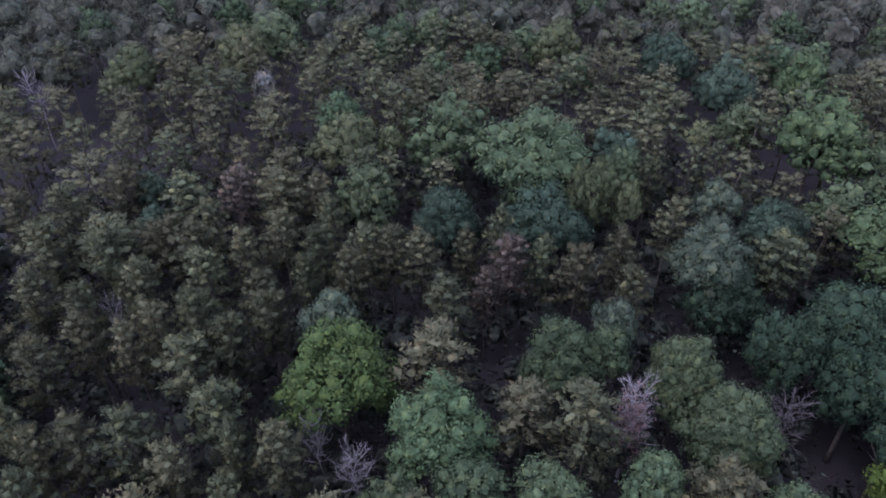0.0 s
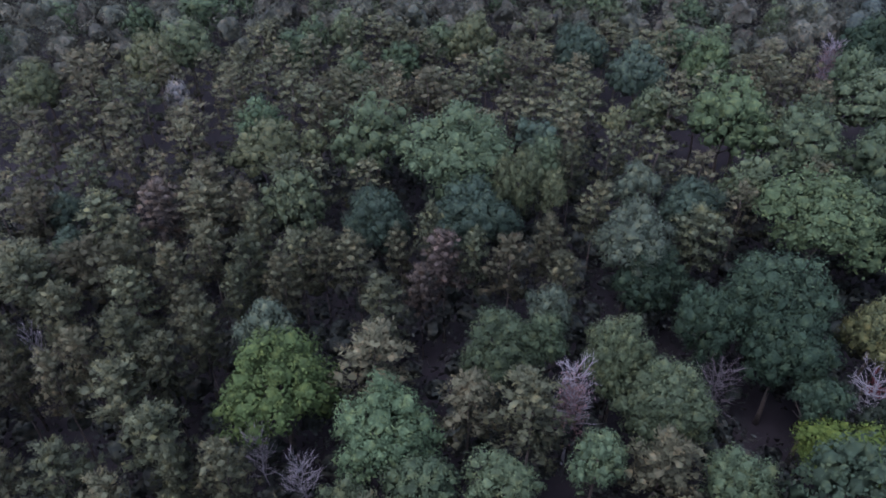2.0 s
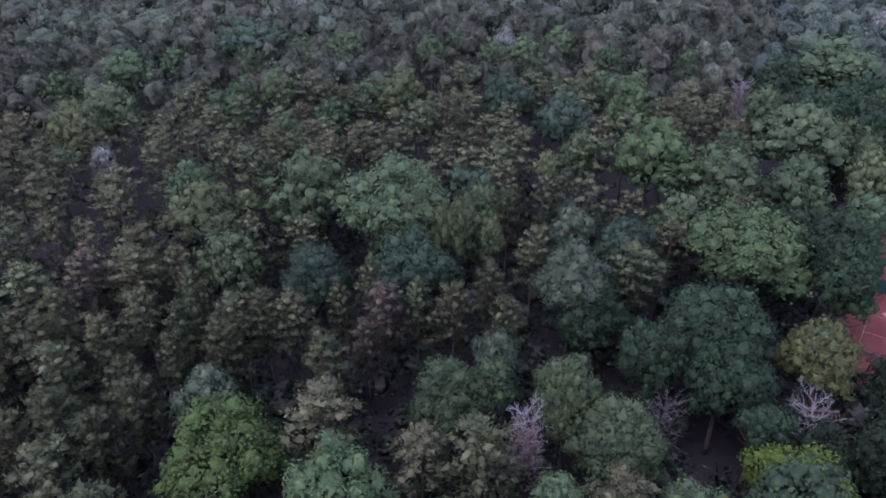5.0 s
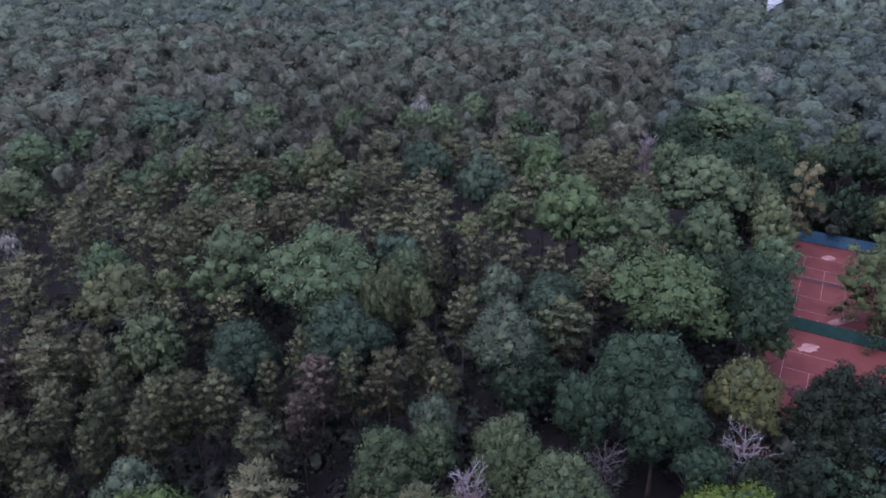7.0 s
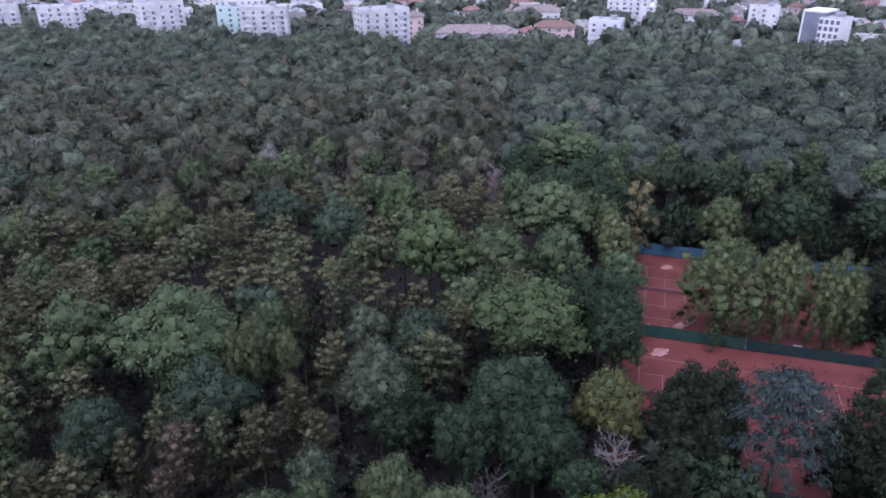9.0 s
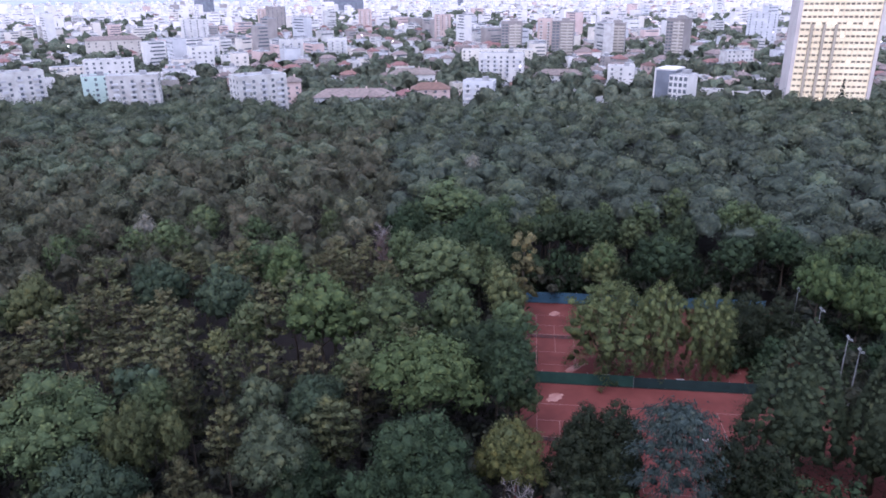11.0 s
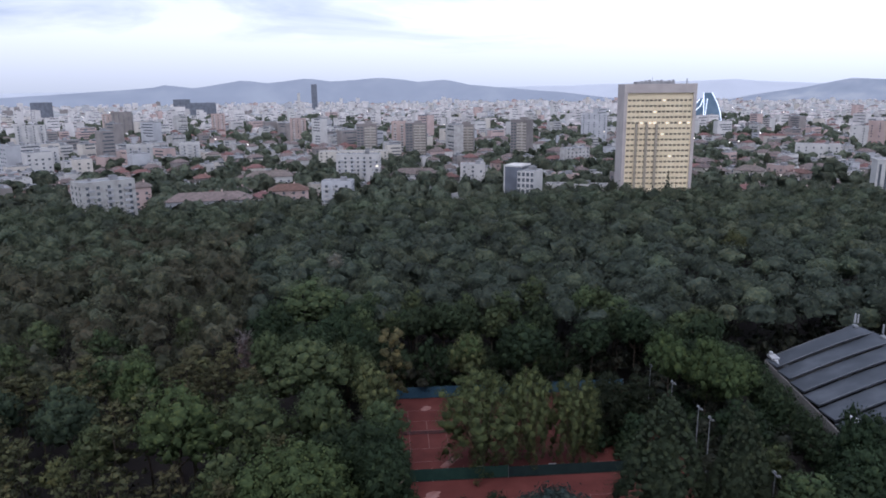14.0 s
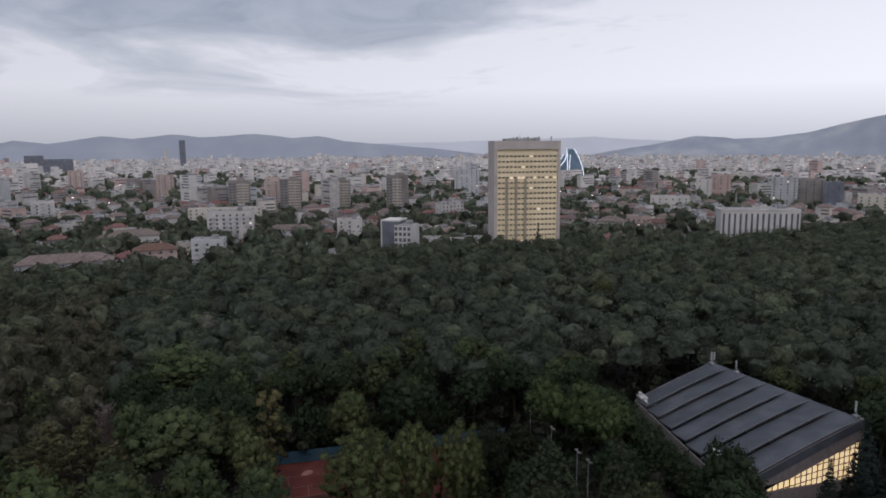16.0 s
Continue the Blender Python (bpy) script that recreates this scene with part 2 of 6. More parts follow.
# ---------- mesh helpers ----------
class Geo:
    def __init__(self):
        self.v, self.f, self.m = [], [], []

    def add(self, verts, faces, mat=0):
        o = len(self.v)
        self.v += [tuple(p) for p in verts]
        self.f += [tuple(i + o for i in q) for q in faces]
        self.m += [mat] * len(faces)

    def box(self, c, size, rot=0.0, mat=0):
        """c: the middle of the foot."""
        a, b, h = size[0] / 2, size[1] / 2, size[2]
        co, si = math.cos(rot), math.sin(rot)
        p = [(c[0] + x * co - y * si, c[1] + x * si + y * co, c[2] + z) for z in (0, h) for x, y in ((-a, -b), (a, -b), (a, b), (-a, b))]
        self.add(p, [(3, 2, 1, 0), (4, 5, 6, 7), (0, 1, 5, 4), (1, 2, 6, 5), (2, 3, 7, 6), (3, 0, 4, 7)], mat)

    def hip(self, c, size, rot=0.0, mat=0, eave=0.5, ridge=0.45):
        """A hipped roof over a foot of size (x, y), as high as size[2]."""
        a, b, h = size[0] / 2 + eave, size[1] / 2 + eave, size[2]
        r = max(a - b, 0) + ridge
        q = max(b - a, 0) + 0.1
        co, si = math.cos(rot), math.sin(rot)
        loc = [(-a, -b, 0), (a, -b, 0), (a, b, 0), (-a, b, 0), (-a, -b, 0.25), (a, -b, 0.25), (a, b, 0.25), (-a, b, 0.25), (-r, -q, h), (r, -q, h), (r, q, h), (-r, q, h)]
        p = [(c[0] + x * co - y * si, c[1] + x * si + y * co, c[2] + z) for x, y, z in loc]
        self.add(p, [(3, 2, 1, 0), (0, 1, 5, 4), (1, 2, 6, 5), (2, 3, 7, 6), (3, 0, 4, 7), (4, 5, 9, 8), (5, 6, 10, 9), (6, 7, 11, 10), (7, 4, 8, 11), (8, 9, 10, 11)], mat)

    def tube(self, pts, radii, sides=6, mat=0):
        rings = []
        for i, p in enumerate(pts):
            p = Vector(p)
            d = Vector(pts[min(i + 1, len(pts) - 1)]) - Vector(pts[max(i - 1, 0)])
            d.normalize()
            a = d.orthogonal().normalized()
            b = d.cross(a)
            rings.append([p + radii[i] * (math.cos(t) * a + math.sin(t) * b) for t in (2 * math.pi * k / sides for k in range(sides))])
        verts = [q for r in rings for q in r]
        faces = [(i * sides + k, i * sides + (k + 1) % sides, (i + 1) * sides + (k + 1) % sides, (i + 1) * sides + k) for i in range(len(pts) - 1) for k in range(sides)]
        faces += [tuple(range(sides))[::-1], tuple((len(pts) - 1) * sides + k for k in range(sides))]
        self.add(verts, faces, mat)

    def mesh(self, name, *mats, smooth=False):
        me = bpy.data.meshes.new(name)
        me.from_pydata(self.v, [], self.f)
        for m in mats:
            me.materials.append(m)
        if len(mats) > 1:
            me.polygons.foreach_set("material_index", self.m)
        if smooth:
            me.polygons.foreach_set("use_smooth", [True] * len(me.polygons))
        me.update()
        return me


def array_mesh(name, verts, quads, tris, nor, mat):
    """A mesh from arrays of places, quads, triangles and, where nor is given, soft normals at the places."""
    me = bpy.data.meshes.new(name)
    verts = np.asarray(verts, dtype=np.float32)
    quads, tris = np.asarray(quads, dtype=np.int32).reshape(-1, 4), np.asarray(tris, dtype=np.int32).reshape(-1, 3)
    me.vertices.add(len(verts))
    me.vertices.foreach_set("co", verts.ravel())
    me.loops.add(quads.size + tris.size)
    me.loops.foreach_set("vertex_index", np.concatenate([quads.ravel(), tris.ravel()]))
    me.polygons.add(len(quads) + len(tris))
    starts = np.concatenate([np.arange(len(quads)) * 4, quads.size + np.arange(len(tris)) * 3])
    me.polygons.foreach_set("loop_start", starts.astype(np.int32))
    me.materials.append(mat)
    me.update(calc_edges=True)
    me.validate()
    if nor is None:
        me.shade_flat()
    else:
        me.shade_smooth()
        me.normals_split_custom_set_from_vertices(np.asarray(nor, dtype=np.float32))
    return me


def rounded(verts, nor, whole=0.5):
    """Blends the normals of the clumps of a crown with those of its whole dome."""
    lo, hi = np.percentile(verts, 4, axis=0), np.percentile(verts, 96, axis=0)
    mid, half = (lo + hi) / 2, (hi - lo) / 2 + 1e-3
    mid[2] = lo[2] + 0.3 * (hi[2] - lo[2])
    return unit((1 - whole) * nor + whole * unit((verts - mid) / half))


def part(name, me, parent, label="", m=None):
    ob = new(name, me)
    ob.parent = parent
    if m is not None:
        ob.matrix_basis = m
    return tagged(ob, label)


def thing(name, label, category, group="", m=None):
    ob = new(name)
    ob.empty_display_size = 0.5
    if m is not None:
        ob.matrix_basis = m
    return tagged(ob, label, category, group)


# ---------- trees ----------
def ico(sub):
    bm = bmesh.new()
    bmesh.ops.create_icosphere(bm, subdivisions=sub, radius=1)
    v = np.array([p.co[:] for p in bm.verts])
    f = np.array([[p.index for p in q.verts] for q in bm.faces])
    bm.free()
    return v, f


ICO_V, ICO_F = ico(1)
ICO2_V, ICO2_F = ico(2)


def unit(a):
    return a / (np.linalg.norm(a, axis=-1, keepdims=True) + 1e-9)


def leaves(rng, pos, nor, size, aspect=0.75, loose=0.7, along=None):
    """A bent spray of leaves, one quad, at each place, facing about along nor. along: the way that its long side runs."""
    n = len(pos)
    nor = unit(nor + loose * rng.normal(size=(n, 3)))
    t = unit(np.cross(nor, rng.normal(size=(n, 3)))) if along is None else unit(along + 0.35 * rng.normal(size=(n, 3)))
    b = unit(np.cross(nor, t))
    s = (size * rng.uniform(0.55, 1.35, n))[:, None]
    t, b = t * s * 0.5, b * s * 0.5 * aspect
    v = np.stack([pos - t - b * 0.45, pos - b * 0.9 + t * 0.25 + nor * s * 0.14, pos + t, pos + b + nor * s * 0.10 - t * 0.15], 1).reshape(-1, 3)
    return v, np.arange(4 * n).reshape(-1, 4)


def spun(rng, n):
    """n random turns."""
    a, b = unit(rng.normal(size=(n, 3))), rng.normal(size=(n, 3))
    b = unit(b - (a * b).sum(1, keepdims=True) * a)
    return np.stack([a, b, np.cross(a, b)], 1)


def cluster(rng, lobes, count, size, squash=0.8, fine=True, jag=0.2, aspect=0.75, loose=0.5, up=-0.3, fuzz=0.12, rise=0.3, reach=1.0, inner=1.0, calm=7, bare=False, whole=0.5, stir=0.32):
    """A crown of lobes (x, y, z, r): a jagged clump of foliage for each, with loose sprays of leaves on the outer skin of them all.
    reach: how far the clumps are drawn out from the stem; bare: solid foliage in the last, inner lobes alone. Gives places, quads and triangles."""
    lobes = np.asarray(lobes, dtype=float)
    c, r = lobes[:, :3], lobes[:, 3]
    flat = np.array([1, 1, squash])
    iv, jf = (ICO2_V, ICO2_F) if fine else (ICO_V, ICO_F)
    n = len(c)
    ball = np.einsum("vi,nij->nvj", iv, spun(rng, n))
    jag = np.full((n, 1, 1), jag)
    jag[n - calm:] *= 0.4
    ball = ball * (1 + jag * rng.normal(size=(n, len(iv), 1))) + 0.5 * jag * rng.normal(size=(n, len(iv), 3))
    if reach != 1.0:
        out = unit(c * np.array([1, 1, 0]) + 1e-6)
        ball = ball + (reach - 1) * (ball * out[:, None]).sum(2, keepdims=True) * (out + np.array([0, 0, 0.25]))[:, None]
    solid = slice(n - calm, n) if bare else slice(0, n)
    cv = (c[:, None] + inner * r[:, None, None] * ball * flat)[solid].reshape(-1, 3)
    cf = (jf[None] + (np.arange(len(cv) // len(iv)) * len(iv))[:, None, None]).reshape(-1, 3)
    w = r ** 2 / (r ** 2).sum()
    pick = rng.choice(n, int(count * 3.0) + 3, p=w)
    d = unit(rng.normal(size=(len(pick), 3)))
    ok = d[:, 2] > up - 0.5 * rng.random(len(d))
    d, pick = d[ok], pick[ok]
    p = c[pick] + d * flat * (r[pick] * (1.08 + fuzz * rng.normal(size=len(d))))[:, None]
    gap = np.linalg.norm((p[:, None] - c[None]) / flat, axis=2) / r[None]
    gap[np.arange(len(p)), pick] = 9
    keep = np.where(gap.min(1) > 0.85)[0][:count]
    p, d = p[keep], d[keep]
    way = unit(p * np.array([1, 1, 0]) + np.array([0, 0, 0.5 * p[:, 2].std()])) if reach != 1.0 else None
    lv, lq = leaves(rng, p, d + np.array([0, 0, rise]), size, aspect, loose, way)
    nor = np.concatenate([unit(unit(ball[solid]).reshape(-1, 3) + 1.5 * stir * rng.normal(size=cv.shape)), np.repeat(unit(d + stir * rng.normal(size=d.shape)), 4, axis=0)])
    v = np.concatenate([cv, lv])
    return v, lq + len(cv), cf, rounded(v, nor, whole)


def fitted(arr, width, top):
    """Brings a crown to that width, and its top to that height over its foot."""
    v, q, t, nor = arr
    rad = np.percentile(np.hypot(v[:, 0], v[:, 1]), 97)
    v = v * np.array([width / 2 / rad, width / 2 / rad, 1])
    z0, z1 = np.percentile(v[:, 2], (1.5, 99.3))
    v[:, 2] = (v[:, 2] - z0) * top / (z1 - z0)
    return v, q, t, nor


def dome(rng, width, height, n, rough=0.10, low=-0.35, lobe=0.30):
    """Lobes over a crown of that width and height whose foot is at z = 0: a few boughs, each a dome of its own, grown into one another."""
    up = height / width
    boughs = [(0.03 * rng.normal(), 0.03 * rng.normal(), 0.62 + 0.05 * rng.normal(), 0.26)]
    turn = rng.uniform(0, 6.28)
    for i in range(6):
        a, q = turn + i * 1.047 + 0.25 * rng.normal(), rng.uniform(0.20, 0.31)
        boughs.append((q * math.cos(a), q * math.sin(a), rng.uniform(0.34, 0.62) - 0.12 * (q > 0.27), rng.uniform(0.17, 0.25)))
    b = np.array(boughs)
    sc = np.array([1, 1, 1 / max(0.6, min(1.25, up * 1.15)) * up])
    c = b[:, :3] * np.array([1, 1, up])
    pick = rng.choice(len(b), n * 6, p=b[:, 3] ** 2 / (b[:, 3] ** 2).sum())
    d = unit(rng.normal(size=(n * 6, 3)))
    ok = d[:, 2] > low - 0.3 * rng.random(n * 6)
    d, pick = d[ok], pick[ok]
    p = c[pick] + d * b[pick, 3:4] * (1 + rough * rng.normal(size=(len(d), 1))) / sc * np.array([1, 1, up])
    gap = np.linalg.norm((p[:, None] - c[None]) * sc / np.array([1, 1, up]), axis=2) / b[None, :, 3]
    gap[np.arange(len(p)), pick] = 9
    p = p[gap.min(1) > 0.8]
    # even out: keep lobes that stand apart
    rad, kept = lobe * (32 / n) ** 0.5 * 0.5, []
    for q in p:
        if len(kept) >= n:
            break
        if not kept or ((np.array(kept) - q) ** 2).sum(1).min() > (0.9 * rad) ** 2:
            kept.append(q)
    p = np.array(kept)
    rr = rad * rng.uniform(0.75, 1.3, len(p))
    lobes = np.concatenate([p, rr[:, None]], 1) * width
    core = np.concatenate([c, b[:, 3:4] * 0.80], 1) * width
    return np.concatenate([lobes, core])


def trunk_mesh(rng, foot, top, r0, limbs=4, mat=None, spread=2.0):
    g = Geo()
    k = 6
    bend = rng.normal(size=(k, 2)) * 0.12
    pts = [(bend[i, 0] * i * 0.5, bend[i, 1] * i * 0.5, foot + (top - foot) * i / (k - 1)) for i in range(k)]
    g.tube(pts, [r0 * (1.25 if i == 0 else 1) * (1 - 0.72 * i / (k - 1)) for i in range(k)], 7)
    for i in range(limbs):
        j = 3 + i % 2
        a = i * 2.4 + rng.uniform(0, 1)
        p = Vector(pts[j])
        l = spread * rng.uniform(0.7, 1.2)
        g.tube([p, p + Vector((math.cos(a) * l * 0.5, math.sin(a) * l * 0.5, l * 0.4)), p + Vector((math.cos(a) * l, math.sin(a) * l, l * 0.95))], [r0 * 0.45, r0 * 0.3, r0 * 0.1], 5)
    return g.mesh("trunk", mat or BARK, smooth=True)


def shifted(arr, z):
    v, q, t, nor = arr
    return v + np.array([0, 0, z]), q, t, nor


TREE_KINDS = {}


def tree_kind(key, name, label, category, crown, trunk, width, height):
    """Builds the pattern of a kind once; plant() sets it and then copies of it."""
    ob = thing(name, label, category)
    part("trunk", trunk, ob)
    if crown is not None:
        part("crown", crown, ob)
    TREE_KINDS.setdefault(key, []).append([ob, width, height, False])


def plant(key, x, y, width, height, turn, pick=0, z=0.0):
    row = TREE_KINDS[key][pick % len(TREE_KINDS[key])]
    s = width / row[1]
    m = pose(x, y, z, 0, 0, turn) @ Matrix.Diagonal((s, s, height / row[2], 1))
    if row[3]:
        return copy_thing(row[0], m @ Matrix.Diagonal((*(1 / k for k in row[0].scale), 1)))
    row[3], row[0].matrix_basis = True, m
    return row[0]


# ---------- ground ----------
def disc(name, radius, mat, z=0.0, rings=(0, 60, 120, 240, 480, 1000, 2200, 4900), seg=72):
    g = Geo()
    verts = [(0, 0, z)]
    for r in rings[1:]:
        verts += [(r * math.sin(2 * math.pi * k / seg), r * math.cos(2 * math.pi * k / seg), z) for k in range(seg)]
    faces = [(0, 1 + (k + 1) % seg, 1 + k) for k in range(seg)]
    for i in range(len(rings) - 2):
        a, b = 1 + i * seg, 1 + (i + 1) * seg
        faces += [(a + k, a + (k + 1) % seg, b + (k + 1) % seg, b + k) for k in range(seg)]
    g.add(verts, faces)
    return new(name, g.mesh(name, mat))


tagged(disc("ground", 4900, SOIL), "leaf-littered forest floor, coloured near black for canopy shade, to the horizon", "ground", kind="structure")

# the wood's far edge: metres from the camera's foot, by bearing
EDGE_AZ = (-60, 0, 3, 8, 12, 19, 25, 31, 36, 42, 48, 60, 73, 86, 95, 130)
EDGE_R = (520, 500, 490, 455, 434, 417, 400, 377, 366, 370, 378, 392, 425, 468, 610, 700)


def edge(az):
    return float(np.interp(az, EDGE_AZ, EDGE_R))


def bearing(x, y):
    return math.degrees(math.atan2(x, y))


# ---------- courts: their own axes, u along the middle fence, v across it ----------
CX, CY, CA = 97.0, 78.7, math.atan2(-0.755, 0.656)


def court_xy(u, v):
    return (CX + u * math.cos(CA) - v * math.sin(CA), CY + u * math.sin(CA) + v * math.cos(CA))


def court_uv(x, y):
    dx, dy = x - CX, y - CY
    return (dx * math.cos(CA) + dy * math.sin(CA), -dx * math.sin(CA) + dy * math.cos(CA))


def in_clearing(x, y, pad=0.0):
    u, v = court_uv(x, y)
    if -3.5 - pad < u < 54 + pad and -38 - pad < v < 36.5 + pad:
        return True
    if 4 < u < 46 and -66 < v < -36:
        return True
    # hall: along its length and across it
    p, q = (x - 176) * -0.74 + (y - 11) * -0.67, (x - 176) * 0.67 + (y - 11) * -0.74
    if abs(p) < 29 + pad and abs(q) < 21 + pad:
        return True
    # strip along the low eave
    if -30 < (x - 186) * -0.543 + (y - 35) * 0.84 < 13 and -10 < (x - 186) * -0.84 + (y - 35) * -0.543 < 58:
        return True
    # yard before the hall, dark glade below the yellow tree
    if 120 < x < 150 and -40 < y < 2:
        return True
    return (x - 45) ** 2 + (y - 50) ** 2 < 3.5 ** 2


# ---------- tree patterns ----------
def rng_of(k):
    return np.random.default_rng(1000 + k)


def make_broad(key, tint, label, k, n=100, count=7000, size=0.33, width=12.0, height=20.0, crown=9.2, low=-0.45, name="broadleaf_tree", fine=False, bare=False):
    r = rng_of(k)
    arr = shifted(fitted(cluster(r, dome(r, width, crown, n, 0.19, low, 0.33), count, size, 0.8, fine, 0.26, 0.7, 0.45, -0.05, 0.17, 0.5, inner=0.60, bare=bare, whole=0.40, stir=0.28), width, crown), height - crown)
    tree_kind(key, name, label, "tree", array_mesh("crown", *arr, LEAF[tint]), trunk_mesh(r, 0, height - crown * 0.5, 0.34, 5, spread=3.2), width, height)


NAMES = {"bright": "bright green", "light": "pale green", "grey": "grey-green", "mid": "mid-green", "dark": "dark green", "olive": "olive-green", "teal": "blue-green", "yellow": "yellowing green", "pale": "silvery pale", "yew": "blackish green", "fresh": "fresh green", "lime": "lime green", "mint": "light green"}
for i, t in enumerate(("bright", "light", "grey", "mid", "dark", "olive", "teal", "yellow", "pale", "yew", "fresh", "lime", "mint")):
    for j in range(2):
        make_broad("broad_" + t, t, f"{NAMES[t]} broadleaf tree with a wide rounded crown", 10 * i + j)
        make_broad("slim_broad_" + t, t, f"{NAMES[t]} broadleaf tree with a small rounded crown", 10 * i + j, 56, 3000, 0.31, 8.0, 20.0, 6.6)
        make_broad("far_slim_broad_" + t, t, f"{NAMES[t]} broadleaf tree with a small rounded crown", 10 * i + j, 40, 850, 0.45, 8.0, 20.0, 6.6)
        make_broad("far_broad_" + t, t, f"{NAMES[t]} broadleaf tree with a wide rounded crown", 10 * i + j, 70, 2300, 0.42)
for j in range(3):
    make_broad("low", "dark", "low dark green tree leafy to the ground", 220 + j, 70, 1500, 0.45, 9.0, 10.0, 9.6, -0.8)
    make_broad("yew_full", "yew", "blackish green tree leafy to the ground beside the courts", 240 + j, 110, 6500, 0.3, 9.0, 14.0, 13.2, -0.8)


def make_elm(k, width=14.0, height=21.0):
    """Upright plumes that part from one stem, full at the top and thinning to hanging sprays below."""
    r = rng_of(k)
    lobes, pos, way, nor = [], [], [], []
    g = Geo()
    for i in range(17):
        a, f = i * 2.39996, ((i + 0.5) / 17) ** 0.5
        rad = width * 0.42 * f
        top = height * (1 - 0.25 * f * f) * r.uniform(0.92, 1.0)
        out = np.array([math.cos(a), math.sin(a), 0])
        low = height * r.uniform(0.04, 0.26)
        g.tube([(0, 0, height * 0.10), tuple(out * rad * 0.4 + np.array([0, 0, height * 0.32])), tuple(out * rad * 0.85 + np.array([0, 0, top * 0.9]))], [0.26, 0.15, 0.04], 5)
        n = 12
        for j in range(n):
            q = j / (n - 1)
            z = top - 0.6 - (top - low) * q
            spread = (0.45 + 1.15 * math.sin(math.pi * min(1, 0.16 + 0.80 * q))) * width / 14
            c = out * rad * (0.95 + 0.12 * q) + np.array([*(r.normal(size=2) * 0.6), z])
            if q < 0.9:
                lobes.append((*c, 0.66 * spread * r.uniform(0.8, 1.25)))
            for _ in range(150 if q < 0.5 else 120 if q < 0.75 else 90):
                d = r.normal(size=3)
                d /= np.linalg.norm(d)
                if q < 0.5:
                    d[2] = abs(d[2])
                pos.append(c + d * np.array([1.0, 1.0, 1.1]) * spread * r.uniform(0.55, 1.15))
                way.append((d[0] * 0.6, d[1] * 0.6, 0.7 if q < 0.35 else -0.9))
                nor.append((d[0], d[1], 0.9 if q < 0.5 else 0.4))
    arr = cluster(r, lobes, 10, 0.3, 1.2, fine=False, jag=0.35, calm=0, inner=0.60)
    v, q = leaves(r, np.array(pos), np.array(nor), 0.29, 0.5, 0.5, np.array(way))
    v = np.concatenate([arr[0], v])
    me = array_mesh("crown", v, np.concatenate([arr[1], q + len(arr[0])]), arr[2], rounded(v, np.concatenate([arr[3], np.repeat(unit(np.array(nor) + 0.35 * r.normal(size=(len(nor), 3))), 4, axis=0)]), 0.45), LEAF["elm"])
    g.tube([(0, 0, 0), (0.1, 0, height * 0.15)], [0.42, 0.3], 8)
    tree_kind("elm", "broadleaf_tree", "tall green tree with hanging sprays beside the clay courts", "tree", me, g.mesh("trunk", BARK, smooth=True), width, height)


make_elm(200)
make_elm(201)


def cone_lobes(r, width, height, n, tight=0.85):
    out = []
    for i in range(n):
        f = ((i + 0.5) / n) ** 0.72
        a = i * 2.39996
        rad = width * 0.5 * f ** tight
        s = (0.06 * width + 0.05 * width * f) * (110 / n) ** 0.4
        a, rad = a + r.normal() * 0.12, rad * (1 + 0.03 * r.normal())
        out.append(((rad - s * 0.6) * math.cos(a), (rad - s * 0.6) * math.sin(a), height * (1 - f) + r.uniform(-0.6, 0.6), s * r.uniform(0.7, 1.15)))
    for i in range(8):
        f = (i + 0.5) / 8
        out.append((0, 0, height * (1 - f), max(0.2, width * 0.52 * f)))
    return out


def make_conifer(key, tint, label, k, width, height, n, count, size, foot, name, squash=1.3, tight=0.85, aspect=0.4):
    r = rng_of(k)
    arr = shifted(fitted(cluster(r, cone_lobes(r, width, height - foot, n, tight), count, size, squash, aspect=aspect, up=-0.8, calm=8, fine=False, inner=0.62, jag=0.35, fuzz=0.2, whole=0.7), width, height - foot), foot)
    tree_kind(key, name, label, "tree", array_mesh("crown", *arr, LEAF[tint]), trunk_mesh(r, 0, height * 0.7, 0.4, 0), width, height)


make_conifer("cypress", "cypress", "tall dense cone-shaped green conifer", 300, 12, 26, 480, 26000, 0.22, 1.0, "conifer_tree", 1.5, 0.62)
make_conifer("fir", "fir", "dark pointed fir tree near the hall", 310, 8, 16, 110, 2200, 0.5, 0.8, "fir_tree", 0.55, 1.0)


def make_cedar(k):
    r = rng_of(k)
    lobes, pos, nor, along = [], [], [], []
    for i in range(44):
        f = (i + 0.5) / 44
        a, reach, z = i * 2.39996, 2.6 + 4.0 * f ** 0.6, 15.6 - 9.8 * f ** 1.9
        for s in (0.35, 0.65, 0.95):
            p = np.array([reach * s * math.cos(a), reach * s * math.sin(a), z - 0.10 * (reach * s) ** 1.5])
            if s < 0.9:
                lobes.append((*p, 0.55))
            for _ in range(60):
                q = p + r.normal(size=3) * np.array([0.62, 0.62, 0.28])
                pos.append(q)
                nor.append((0, 0, 1))
                along.append((math.cos(a) * 0.8, math.sin(a) * 0.8, -0.75))
    arr = cluster(r, lobes, 10, 0.3, 0.6, fine=False)
    v, q = leaves(r, np.array(pos), np.array(nor, dtype=float), 0.55, 0.28, 0.5, np.array(along))
    v = np.concatenate([arr[0], v])
    me = array_mesh("crown", v, np.concatenate([arr[1], q + len(arr[0])]), arr[2], None, LEAF["cedar"])
    tree_kind("cedar", "cedar_tree", "blue-green weeping cedar with drooping branches", "tree", me, trunk_mesh(r, 0, 14, 0.4, 3), 13, 16)


make_cedar(320)


